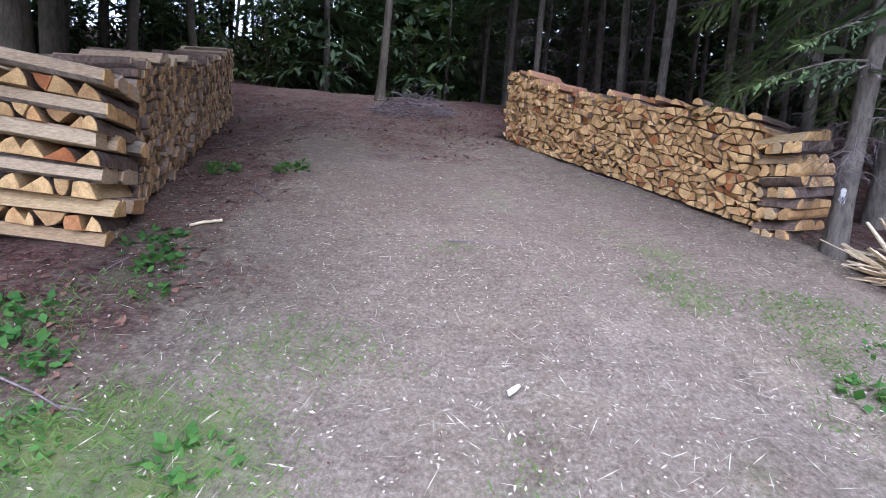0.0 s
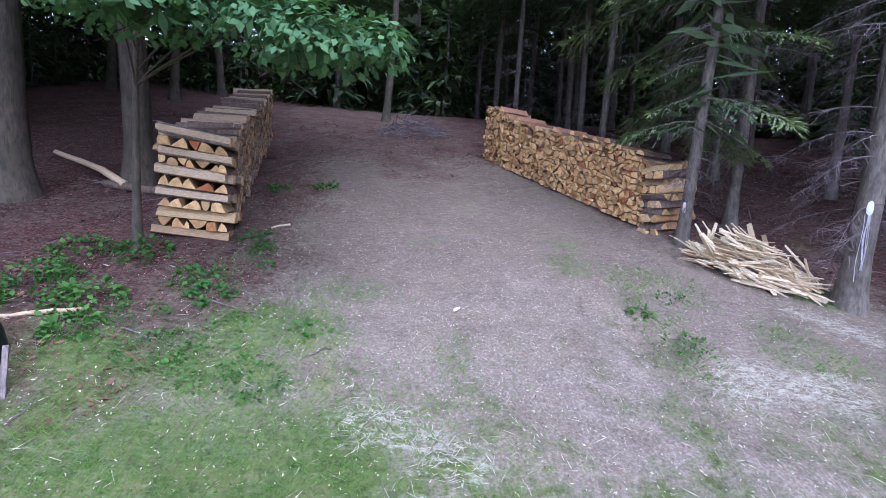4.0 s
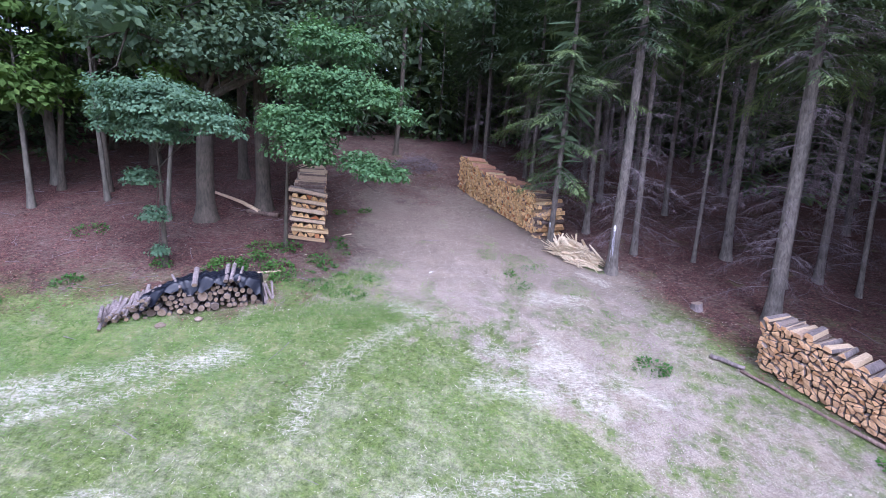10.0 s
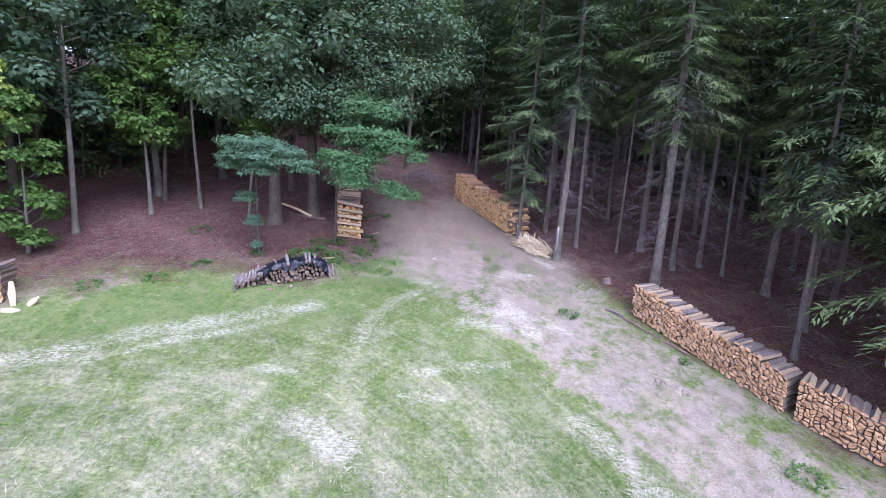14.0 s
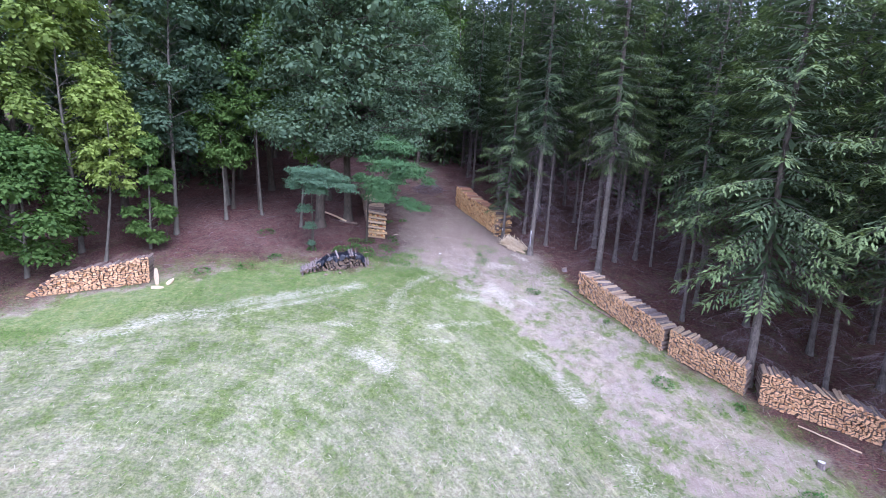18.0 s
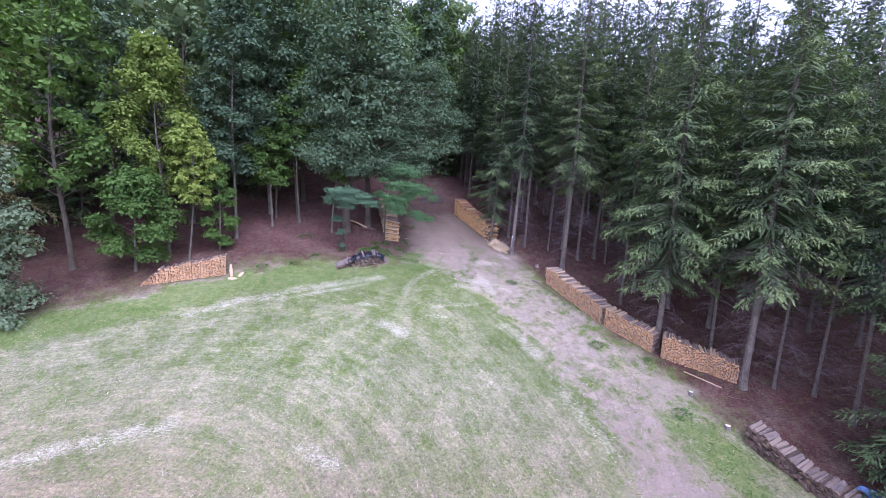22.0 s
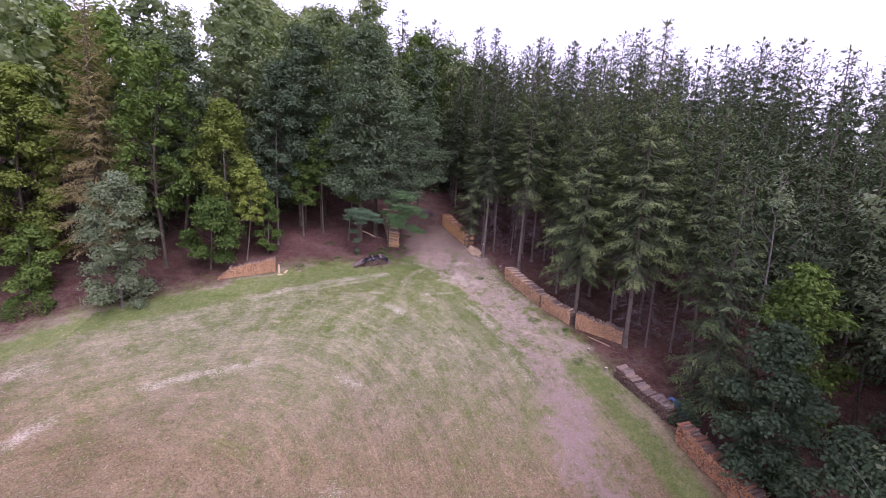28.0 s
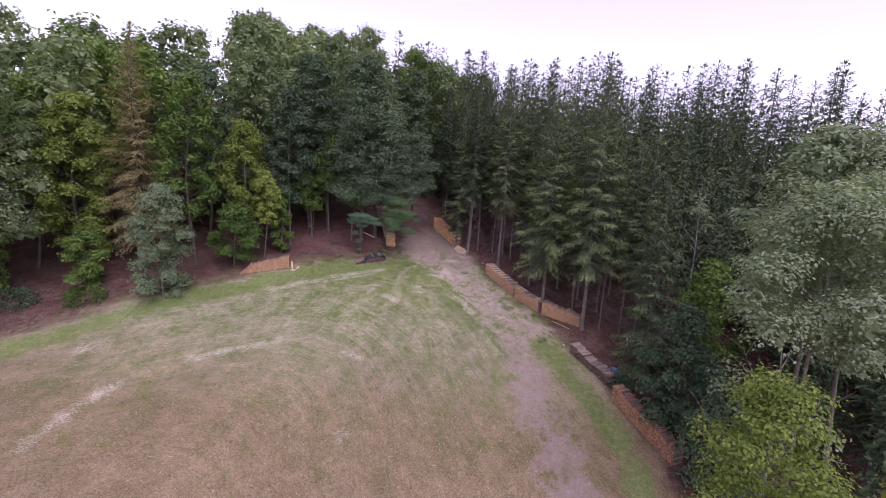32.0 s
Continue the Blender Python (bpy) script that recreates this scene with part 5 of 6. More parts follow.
# dark old pile and the reddish stack low on the slope
top_dp = lambda u: 0.75 + 0.08 * math.sin(u * 2.1)
base, a, U, W, L = stack("firewood_stack", (14.85, -11.5), (17.1, -15.2), (0.85, 0.52), top_dp, "low pile of old dark weathered logs in the grass", OLD, 19, 0.13, 0.17, 1.0, rough=0.07)
top_logs(base, U, W, L, top_dp, 39, [M_WEATHER, M_GREYBARK, M_WEATHER])
top_rd = lambda u: 1.2 + 0.05 * math.sin(u * 2)
base, a, U, W, L = stack("firewood_stack", (17.0, -16.6), (19.4, -21.9), (0.91, 0.41), top_rd, "stack of reddish split logs half under a bush", RED, 20, ROW, WIDE, 1.0, rough=0.05, slack=(0.82, 0.97))
top_logs(base, U, W, L, top_rd, 40, [M_END_RED, M_LOGBARK, M_REDWOOD])


# ---- covered pile of round logs ----
def round_log(rng, p, q, r, sides=10):
    """A round log with a slightly uneven outline and sawn ends."""
    p, q = np.asarray(p, float), np.asarray(q, float)
    d = unit(q - p)
    s = unit(np.cross(d, [0.1, 0.05, 1.0]))
    u = np.cross(s, d)
    a = np.arange(sides) * 6.283 / sides
    k = 1 + 0.07 * np.sin(a * 2 + rng.uniform(0, 6)) + rng.normal(0, 0.025, sides)
    prof = np.stack([np.cos(a) * r * k, np.sin(a) * r * k], -1)
    rings = [p + (q - p) * t + prof[:, :1] * g * s + prof[:, 1:] * g * u for t, g in ((0, 0.9), (0.01, 0.99), (0.99, 0.97), (1.0, 0.9))]
    V = np.concatenate(rings)
    F, mi = [list(range(sides))[::-1], list(range(3 * sides, 4 * sides))], [0, 0]
    for k in range(3):
        for i in range(sides):
            j = (i + 1) % sides
            F.append([k * sides + i, k * sides + j, (k + 1) * sides + j, (k + 1) * sides + i])
            mi.append(1)
    return V, F, mi


def covered_pile():
    rng = np.random.default_rng(61)
    a, b = np.array([-4.05, 1.72]), np.array([-7.25, 0.42])
    base = new("log_pile")
    z0 = float(gz(*a))
    base.location = (*a, z0)
    L = np.linalg.norm(b - a)
    U2 = (b - a) / L
    W = np.array([-U2[1], U2[0], 0]) * -1.0
    if W[1] < 0:
        W = -W
    U = np.array([*U2, (float(gz(*b)) - z0) / L])
    top = lambda u: min(0.78, 0.55 + u * 0.4, max(0.12, 0.95 - 0.33 * (u - 1.2)))
    mats = [M_ROUNDEND, M_GREYBARK]
    placed = []
    for _ in range(6000):
        r = rng.choice([0.05, 0.065, 0.08, 0.1, 0.12], p=[0.3, 0.3, 0.22, 0.12, 0.06])
        u, v = rng.uniform(r, L - r), rng.uniform(r, 1.0)
        if v + r * 0.6 > top(u) or any((u - x) ** 2 + (v - y) ** 2 < ((r + q) * 0.93) ** 2 for x, y, q in placed):
            continue
        placed.append((u, v, r))
    for u, v, r in placed:
        p = U * u + np.array([0, 0, v]) + W * rng.normal(0, 0.05)
        V, F, mi = round_log(rng, p, p + W * rng.uniform(0.8, 0.95) + rng.normal(0, 0.02, 3), r)
        add_piece("round_log", V, F, mi, mats, base)
    for _ in range(34):
        u = rng.uniform(2.35, L - 0.1)
        p = U * u + np.array([0, 0, top(u) + 0.02]) + W * rng.uniform(-0.25, 0.1)
        q = p + W * rng.uniform(0.4, 0.8) + U * rng.uniform(-0.35, 0.1) + np.array([0, 0, rng.uniform(-0.02, 0.2)])
        V, F, mi = round_log(rng, p - np.array([0, 0, rng.uniform(0.0, 0.25)]), q, rng.uniform(0.025, 0.05), 7)
        add_piece("round_log", V, F, mi, mats, base)
    for _ in range(6):
        p = np.array([rng.uniform(0.08, 0.3), rng.uniform(-0.25, 0.3), 0.0])
        V, F, mi = round_log(rng, p, p + np.array([-rng.uniform(0.1, 0.3), rng.uniform(0, 0.2), rng.uniform(0.35, 0.6)]), rng.uniform(0.02, 0.035), 7)
        add_piece("round_log", V, F, mi, mats, base)
    tagged(base, "pile of round grey-barked logs at the meadow's edge", "log pile")

    # the sheet over it
    nu, nw = 96, 46
    uu, ww = np.meshgrid(np.linspace(-0.12, 2.6, nu), np.linspace(-0.14, 1.15, nw))
    h = np.vectorize(top)(np.clip(uu, 0, L)) + 0.05
    drape = smooth(0.02, -0.14, ww + 0.05 * np.sin(uu * 7)) * (0.24 + 0.1 * np.sin(uu * 5 + 1) + 0.05 * np.sin(uu * 17)) + smooth(0.0, -0.12, uu) * 0.55 + smooth(0.95, 1.15, ww) * 0.35
    fold = 0.035 * np.sin(uu * 14 + 4 * np.sin(ww * 5)) * np.sin(ww * 9 + 2 * np.sin(uu * 4)) + 0.014 * np.sin(uu * 37 + ww * 19 + 3 * np.sin(ww * 11)) + 0.01 * np.sin(ww * 43 + 5 * np.sin(uu * 9)) + 0.03 * np.abs(np.sin(uu * 4.3 + ww * 2))
    Z = h - drape + fold
    P = uu[..., None] * U + ww[..., None] * W * 0.9
    P[..., 2] += Z
    V = P.reshape(-1, 3)
    i = (np.arange(nw - 1)[:, None] * nu + np.arange(nu - 1)[None]).ravel()
    top_n, F = len(V), np.stack([i, i + 1, i + nu + 1, i + nu], -1)
    V = np.concatenate([V, V - np.array([0, 0, 0.006])])
    F = np.concatenate([F, F[:, ::-1] + top_n])
    sheet = put("plastic_sheet", big_mesh("plastic_sheet", V, F, [M_TARP], shade=True), at=base.location)
    tagged(sheet, "crumpled glossy black plastic sheet over the log pile", "tarpaulin")
    for k, (u, w, du, ln, r) in enumerate(((1.45, -0.16, 0.05, 0.85, 0.06), (0.78, -0.14, 0.0, 0.8, 0.055), (0.66, -0.15, -0.03, 0.85, 0.05), (0.5, -0.16, -0.08, 0.55, 0.035), (1.75, -0.1, 0.25, 0.5, 0.03))):
        p = U * u + W * w + np.array([0, 0, top(u) - 0.1 + r])
        q = p + W * ln + U * du + np.array([0, 0, 0.26])
        V, F, mi = round_log(rng, p, q, r)
        log = add_piece("weight_log", V, F, mi, mats, None)
        log.location = base.location
        tagged(log, "grey round log that weighs down the plastic sheet", "log", "weight logs")


covered_pile()


# ---- heap of split kindling ----
def slat(rng, p, d, L, w, h, up):
    d = unit(d)
    s = unit(np.cross(d, up))
    u = np.cross(s, d)
    V = []
    for t, k in ((0, rng.uniform(0.6, 1)), (0.5, 1.0), (1, rng.uniform(0.3, 0.9))):
        c = p + d * L * t + s * rng.normal(0, 0.01)
        for a, b in ((-1, -1), (1, -1), (1, 1), (-1, 1)):
            V.append(c + s * a * w * 0.5 * k + u * b * h * 0.5 * k)
    F = [[3, 2, 1, 0], [8, 9, 10, 11]]
    for r in (0, 4):
        for i in range(4):
            j = (i + 1) % 4
            F.append([r + i, r + j, r + 4 + j, r + 4 + i])
    return V, F, [0] * len(F)


def kindling():
    rng = np.random.default_rng(71)
    c = np.array([4.78, 5.2])
    base = new("kindling_heap")
    base.location = (*c, float(gz(*c)))
    ax = unit(np.array([0.84, -0.54]))
    for k in range(300):
        f = rng.uniform(0, 1) ** 0.8
        ang = rng.uniform(0, 6.28)
        off = np.array([math.cos(ang), math.sin(ang)]) * f
        xy = ax * off[0] * 0.82 + np.array([-ax[1], ax[0]]) * off[1] * 0.5
        hgt = max(0.0, (1 - f) * 0.66) * rng.uniform(0.15, 1.0)
        L = rng.uniform(0.3, 0.95)
        d = np.array([*(ax * rng.normal(0.9, 0.5) + np.array([-ax[1], ax[0]]) * rng.normal(-0.1, 0.5)), rng.normal(-0.3, 0.22)])
        d = unit(d)
        p = np.array([*xy, float(gz(c[0] + xy[0], c[1] + xy[1])) - base.location[2] + hgt + 0.02]) - d * L * 0.5
        for e in (p, p + d * L):
            g = float(gz(c[0] + e[0], c[1] + e[1])) - base.location[2] + 0.012
            if e[2] < g:
                p[2] += g - e[2]
        V, F, mi = slat(rng, p, d, L, rng.uniform(0.025, 0.085), rng.uniform(0.008, 0.02), unit(rng.normal(0, 0.4, 3) + np.array([0, 0, 1.0])))
        add_piece("split_stick", V, F, mi, [M_SLAT], base)
    for k, (x, y, dx, dy, dz, L) in enumerate(((-0.62, 0.15, 0.35, 0.35, 0.75, 0.85), (-0.35, 0.2, -0.25, 0.5, 0.8, 0.8))):
        g = float(gz(c[0] + x, c[1] + y)) - base.location[2]
        V, F, mi = slat(rng, np.array([x, y, g]), np.array([dx, dy, dz]), L, 0.07, 0.02, np.array([0.3, -1.0, 0.3]))
        add_piece("split_stick", V, F, mi, [M_SLAT], base)
    tagged(base, "loose heap of pale split kindling beside a trunk", "kindling heap")


kindling()


# ---- marks on two trunks: a blaze cut into the bark with resin running down ----
def blaze(x, y, z, r, side, lean, w, h, run):
    """A worn oval patch lying on the bark of a trunk, and the white run below it."""
    rng = np.random.default_rng(int(z * 100))
    g = float(gz(x, y))
    V, F = [], []
    n = 12
    for k in range(n + 1):
        t = k / n
        zz = z + h * (0.5 - t)
        half = w * 0.5 * math.sqrt(max(0.02, 1 - (2 * t - 1) ** 2)) * rng.uniform(0.8, 1.1)
        for a in (-1, 0, 1):
            ang = side + a * half / r
            V.append((x + lean * (zz - g) + math.cos(ang) * (r + 0.010), y + math.sin(ang) * (r + 0.010), zz))
    for k in range(n):
        for a in range(2):
            i = k * 3 + a
            F.append([i, i + 3, i + 4, i + 1])
    m, streams = 16, 5
    for q in range(streams):
        b0 = len(V)
        off, wid, long = (q - 2) * w * 0.2 + rng.normal(0, 0.006), w * rng.uniform(0.04, 0.13), run * rng.uniform(0.5, 1.0)
        for k in range(m + 1):
            t = k / m
            zz = z - h * 0.4 - long * t
            rr = r * (1 + 0.5 * max(0, t * long - 0.5) ** 2) + 0.005
            for a in (-1, 1):
                ang = side + (off + 0.008 * math.sin(t * 7 + q) + a * wid * rng.uniform(0.4, 1.1)) / r
                V.append((x + lean * (zz - g) + math.cos(ang) * rr, y + math.sin(ang) * rr, zz))
        for k in range(m):
            i = b0 + k * 2
            F.append([i, i + 2, i + 3, i + 1])
    me = bpy.data.meshes.new("blaze")
    me.from_pydata(V, [], F)
    me.materials.append(M_WHITE)
    me.materials.append(M_RESIN)
    me.polygons.foreach_set("material_index", [0] * (2 * n) + [1] * (m * streams))
    ob = put("bark_blaze", me)
    mod = ob.modifiers.new("thick", "SOLIDIFY")
    mod.thickness = 0.006
    return tagged(ob, "pale cut patch in the bark with a whitish resin run", "bark mark", "bark marks")


M_RESIN = plain("whitish_resin", (0.26, 0.25, 0.28), (0.44, 0.43, 0.47), 25, 0.6)
blaze(5.75, 4.45, 3.92, 0.158, radians(-118), 0.012, 0.075, 0.2, 0.95)
blaze(4.17, 6.1, 3.84, 0.098, radians(-135), 0.020, 0.05, 0.1, 0.1)


# ---- stumps, poles, stones ----
def stump(x, y, r, h, name, label, endmat, barkmat, tilt=0.0):
    rng = np.random.default_rng(int(x * 50 + 500))
    n = 14
    a = np.arange(n) * 6.283 / n
    k = 1 + 0.1 * np.sin(a * 3 + x) + rng.normal(0, 0.03, n)
    V = []
    for z, g in ((-0.12, 1.45), (0.02, 1.25), (h * 0.4, 1.05), (h * 0.95, 1.0), (h, 0.94)):
        for i in range(n):
            V.append((math.cos(a[i]) * r * k[i] * g, math.sin(a[i]) * r * k[i] * g, z + tilt * math.cos(a[i]) * (z > 0.05)))
    V.append((0, 0, h))
    F, mi = [], []
    for q in range(4):
        for i in range(n):
            j = (i + 1) % n
            F.append([q * n + i, q * n + j, (q + 1) * n + j, (q + 1) * n + i])
            mi.append(0 if q == 3 else 1)
    for i in range(n):
        F.append([4 * n + i, 4 * n + (i + 1) % n, 5 * n])
        mi.append(0)
    ob = add_piece(name, V, F, mi, [endmat, barkmat], None)
    ob.location = (x, y, float(gz(x, y)))
    return tagged(ob, label, "stump")


stump(7.5, 2.65, 0.13, 0.2, "tree_stump", "low weathered tree stump on the forest floor", M_GREYWOOD, M_GREYBARK, 0.03)
stump(13.6, -8.95, 0.10, 0.22, "tree_stump", "short pale-topped stump beside the track", M_WHITE, M_GREYBARK)
stump(14.45, -10.8, 0.12, 0.15, "tree_stump", "low pale stump at the end of the dark pile", M_PALECHIP, M_GREYBARK)


def lying_log(pts, radii, name, label, barkmat, endmat):
    """A pole or branch that lies along the ground through the given places, with its height over the ground."""
    rng = np.random.default_rng(len(pts) + int(abs(pts[0][0]) * 10))
    P = np.array([(x, y, float(gz(x, y)) + z) for x, y, z in pts])
    b = Bag()
    fine = np.linspace(0, 1, 9)
    k = np.linspace(0, 1, len(P))
    Q = np.stack([np.interp(fine, k, P[:, i]) for i in range(3)], -1) + rng.normal(0, 0.008, (9, 3))
    R = np.interp(fine, k, radii)
    Q, R = np.concatenate([Q[:1], Q, Q[-1:]]), np.concatenate([[0.002], R, [0.002]])
    Q[0] += (Q[1] - Q[2]) * 0.02
    Q[-1] += (Q[-2] - Q[-3]) * 0.02
    b.tube(Q, R, 8)
    ob = put(name, b.mesh(name, [barkmat]))
    return tagged(ob, label, "log")


lying_log([(-8.7, 8.2, 0.35), (-7.2, 7.6, 0.2), (-6.4, 7.1, 0.13)], [0.05, 0.07, 0.08], "fallen_log", "pale barked fallen pole leaning by the oak", M_BEAM, M_BEAM)
lying_log([(-6.9, 7.25, 0.06), (-5.6, 6.9, 0.09)], [0.075, 0.085], "fallen_log", "short yellow-brown log on the forest floor", M_LOGBARK, M_SPLIT)
lying_log([(7.3, 0.32, 0.03), (8.85, -1.5, 0.03)], [0.035, 0.045], "ground_pole", "dark pole under the stack's front edge", M_LOGBARK, M_LOGBARK)
lying_log([(6.85, 0.75, 0.05), (7.4, 0.35, 0.06)], [0.055, 0.05], "ground_pole", "pale-ended pole by the stack's corner", M_GREYBARK, M_BEAM)
lying_log([(-4.9, 3.05, 0.03), (-4.1, 3.25, 0.05)], [0.025, 0.03], "stick", "pale barkless stick on the ground", M_BEAM, M_BEAM)
lying_log([(-4.75, 2.85, 0.02), (-4.5, 2.5, 0.03)], [0.018, 0.02], "stick", "short pale stick on the ground", M_BEAM, M_BEAM)
lying_log([(14.0, -7.3, 0.03), (15.5, -8.3, 0.03)], [0.025, 0.03], "stick", "long pale stick before the stack", M_BEAM, M_BEAM)
lying_log([(-2.95, 5.75, 0.02), (-2.7, 5.95, 0.03)], [0.015, 0.018], "stick", "pale split stick lying by the stack", M_SLAT, M_SLAT)


def slab(x, y, h, w, lean, turn, label):
    """An upright or lying split slab of pale wood."""
    rng = np.random.default_rng(int(h * 1000))
    V, F, mi = slat(rng, np.array([0, 0, -0.03]), np.array([math.cos(turn) * lean, math.sin(turn) * lean, 1.0 - min(0.97, lean)]), h, w, w * 0.35, np.array([-math.sin(turn), -math.cos(turn), 0.2]))
    ob = add_piece("wood_slab", V, F, mi, [M_BEAM], None)
    ob.location = (x, y, float(gz(x, y)) + (0.05 if lean > 0.9 else 0))
    return tagged(ob, label, "wood slab", "wood slabs")


slab(-14.0, -1.15, 0.85, 0.22, 0.15, 2.6, "upright pale split slab beside the log pile")
slab(-13.55, -1.1, 0.45, 0.22, 0.5, 0.3, "short leaning pale slab beside the log pile")
slab(-14.1, -1.5, 0.6, 0.2, 1.0, 0.1, "pale slab lying in the grass by the pile")


def stone(x, y, r, m, name, label, flat=0.5, lift=0.0):
    rng = np.random.default_rng(int(abs(x * 31 + y * 17) * 10))
    bm = bmesh.new()
    bmesh.ops.create_icosphere(bm, subdivisions=2, radius=r)
    for v in bm.verts:
        v.co *= 1 + 0.25 * float(noise.noise(v.co / r * 1.3 + Vector((x, y, 0))))
        v.co.z *= flat
    me = bpy.data.meshes.new(name)
    bm.to_mesh(me)
    bm.free()
    me.materials.append(m)
    ob = put(name, me)
    ob.location = (x, y, float(gz(x, y)) + r * flat * 0.35 + lift)
    ob.rotation_euler = (0, 0, float(rng.uniform(0, 6)))
    return tagged(ob, label, "stone", "stones")




def sawdust(x, y, r, n, seed):
    """A thin heap of pale shavings: many small flakes, thickest in the middle."""
    rng = np.random.default_rng(seed)
    a, f = rng.uniform(0, 6.28, n), np.abs(rng.normal(0, 0.5, n))
    px, py = np.cos(a) * r * f, np.sin(a) * r * f * 0.7 + 0.25 * np.cos(a * 3) * r * f
    pz = gz(x + px, y + py) - float(gz(x, y)) + 0.01 + 0.07 * np.exp(-f * f * 3) * rng.uniform(0, 1, n)
    D = np.stack([np.cos(a * 7), np.sin(a * 7), rng.normal(0, 0.35, n)], -1)
    b = Bag()
    ln = 0.05 * rng.uniform(0.5, 1.6, n)
    b.blades(np.stack([px, py, pz], -1), D, np.array([0, 0, 1.0]) + rng.normal(0, 0.4, (n, 3)), ln, ln * 0.55, 0.15)
    ob = put("sawdust_patch", b.mesh("sawdust_patch", [M_PALECHIP]), at=(x, y, float(gz(x, y))))
    tagged(ob, "whitish patch of shavings beside the track", "shavings", "shavings", kind="stuff")


sawdust(7.5, -2.8, 0.3, 420, 95)
sawdust(7.95, -3.15, 0.26, 260, 96)
slab(0.13, 3.72, 0.11, 0.035, 1.0, 0.6, "pale flat chip of wood on the track").data.materials[0] = M_WHITE
stone(5.42, 4.5, 0.07, M_PALECHIP, "stone", "pale stone at a trunk's foot", 0.6)
stone(-5.9, 0.62, 0.13, M_GREYWOOD, "stone", "grey stone before the covered log pile", 0.6)
stone(-5.2, 0.95, 0.1, M_GREYWOOD, "stone", "grey stone before the covered log pile", 0.6)


# ---- brush heap by the track and a crumpled blue sheet by the dark pile ----
def brush_heap(x, y, r, h, n, seed):
    rng = np.random.default_rng(seed)
    b = Bag()
    for _ in range(n):
        a, f = rng.uniform(0, 6.28), math.sqrt(rng.uniform(0, 1))
        p = np.array([math.cos(a) * r * f, math.sin(a) * r * f, 0.0])
        p[2] = float(gz(x + p[0], y + p[1]) - gz(x, y)) + h * (1 - f) * rng.uniform(0.1, 1)
        d = unit(rng.normal(0, 1, 3) * np.array([1, 1, 0.35])) * rng.uniform(0.3, 0.8)
        b.tube([p - d * 0.5, p + rng.normal(0, 0.04, 3) + np.array([0, 0, 0.05]), p + d * 0.5], [0.012, 0.010, 0.004], 4)
    ob = put("brush_heap", b.mesh("brush_heap", [M_DEADTWIG]), at=(x, y, float(gz(x, y))))
    tagged(ob, "low heap of dry brushwood beside the track", "brush heap", kind="stuff")


brush_heap(-1.3, 14.2, 1.2, 0.9, 260, 81)


def blue_sheet():
    nu, nw = 26, 18
    uu, ww = np.meshgrid(np.linspace(0, 1.1, nu), np.linspace(0, 0.8, nw))
    Z = 0.82 + 0.06 * np.sin(uu * 9 + 2 * np.sin(ww * 6)) + 0.04 * np.sin(ww * 13 + uu * 5) - 0.6 * smooth(0.6, 1.1, uu)
    x0, y0 = 17.5, -14.2
    X, Y = x0 + uu * 0.6 + ww * 0.5, y0 - uu * 0.75 + ww * 0.35
    V = np.stack([X, Y, gz(X, Y) + Z], -1).reshape(-1, 3)
    i = (np.arange(nw - 1)[:, None] * nu + np.arange(nu - 1)[None]).ravel()
    F = np.stack([i, i + 1, i + nu + 1, i + nu], -1)
    n = len(V)
    V, F = np.concatenate([V, V - np.array([0, 0, 0.006])]), np.concatenate([F, F[:, ::-1] + n])
    tagged(put("plastic_sheet", big_mesh("blue_sheet", V, F, [M_BLUETARP], shade=True)), "crumpled blue plastic sheet on the old log pile", "tarpaulin")


blue_sheet()


# ---- herbs and bushes ----
def herb(x, y, r, h, n, seed, size=0.09, m=None, name="herb_clump", label="low clump of fresh green herbs on the ground"):
    rng = np.random.default_rng(seed)
    b = Bag()
    a, f = rng.uniform(0, 6.28, n), np.sqrt(rng.uniform(0, 1, n))
    px, py = np.cos(a) * r * f, np.sin(a) * r * f * 0.75
    keep = np.sin(px * 9 / r * 0.5 + seed) * np.sin(py * 9 / r * 0.5 + seed * 2) + rng.uniform(-0.6, 0.9, n) > 0
    a, f, px, py = a[keep], f[keep], px[keep], py[keep]
    n = len(a)
    hz = gz(x + px, y + py) - float(gz(x, y)) + h * (1 - f * f * 0.8) * rng.uniform(0.2, 1.0, n)
    P = np.stack([px, py, hz], -1)
    D = np.stack([np.cos(a), np.sin(a), rng.normal(0.1, 0.4, n)], -1) + rng.normal(0, 0.5, (n, 3))
    ln = size * rng.uniform(0.6, 1.3, n)
    b.blades(P, D, np.array([0, 0, 1.0]) + rng.normal(0, 0.35, (n, 3)), ln, ln * 0.6, 0.12)
    for i in rng.integers(0, n, max(8, n // 12)):
        q = P[i]
        foot = np.array([q[0] * 0.85, q[1] * 0.85, float(gz(x + q[0] * 0.85, y + q[1] * 0.85)) - float(gz(x, y)) - 0.02])
        b.tube([foot, (foot + q) / 2 + rng.normal(0, 0.01, 3), q], [0.005, 0.004, 0.002], 3)
    ob = put(name, b.mesh(name, [m or M_HERB]), at=(x, y, float(gz(x, y))))
    tagged(ob, label, "bush" if "bush" in name else "herb", "herbs" if name == "herb_clump" else "bushes", kind="stuff" if name == "herb_clump" else "")


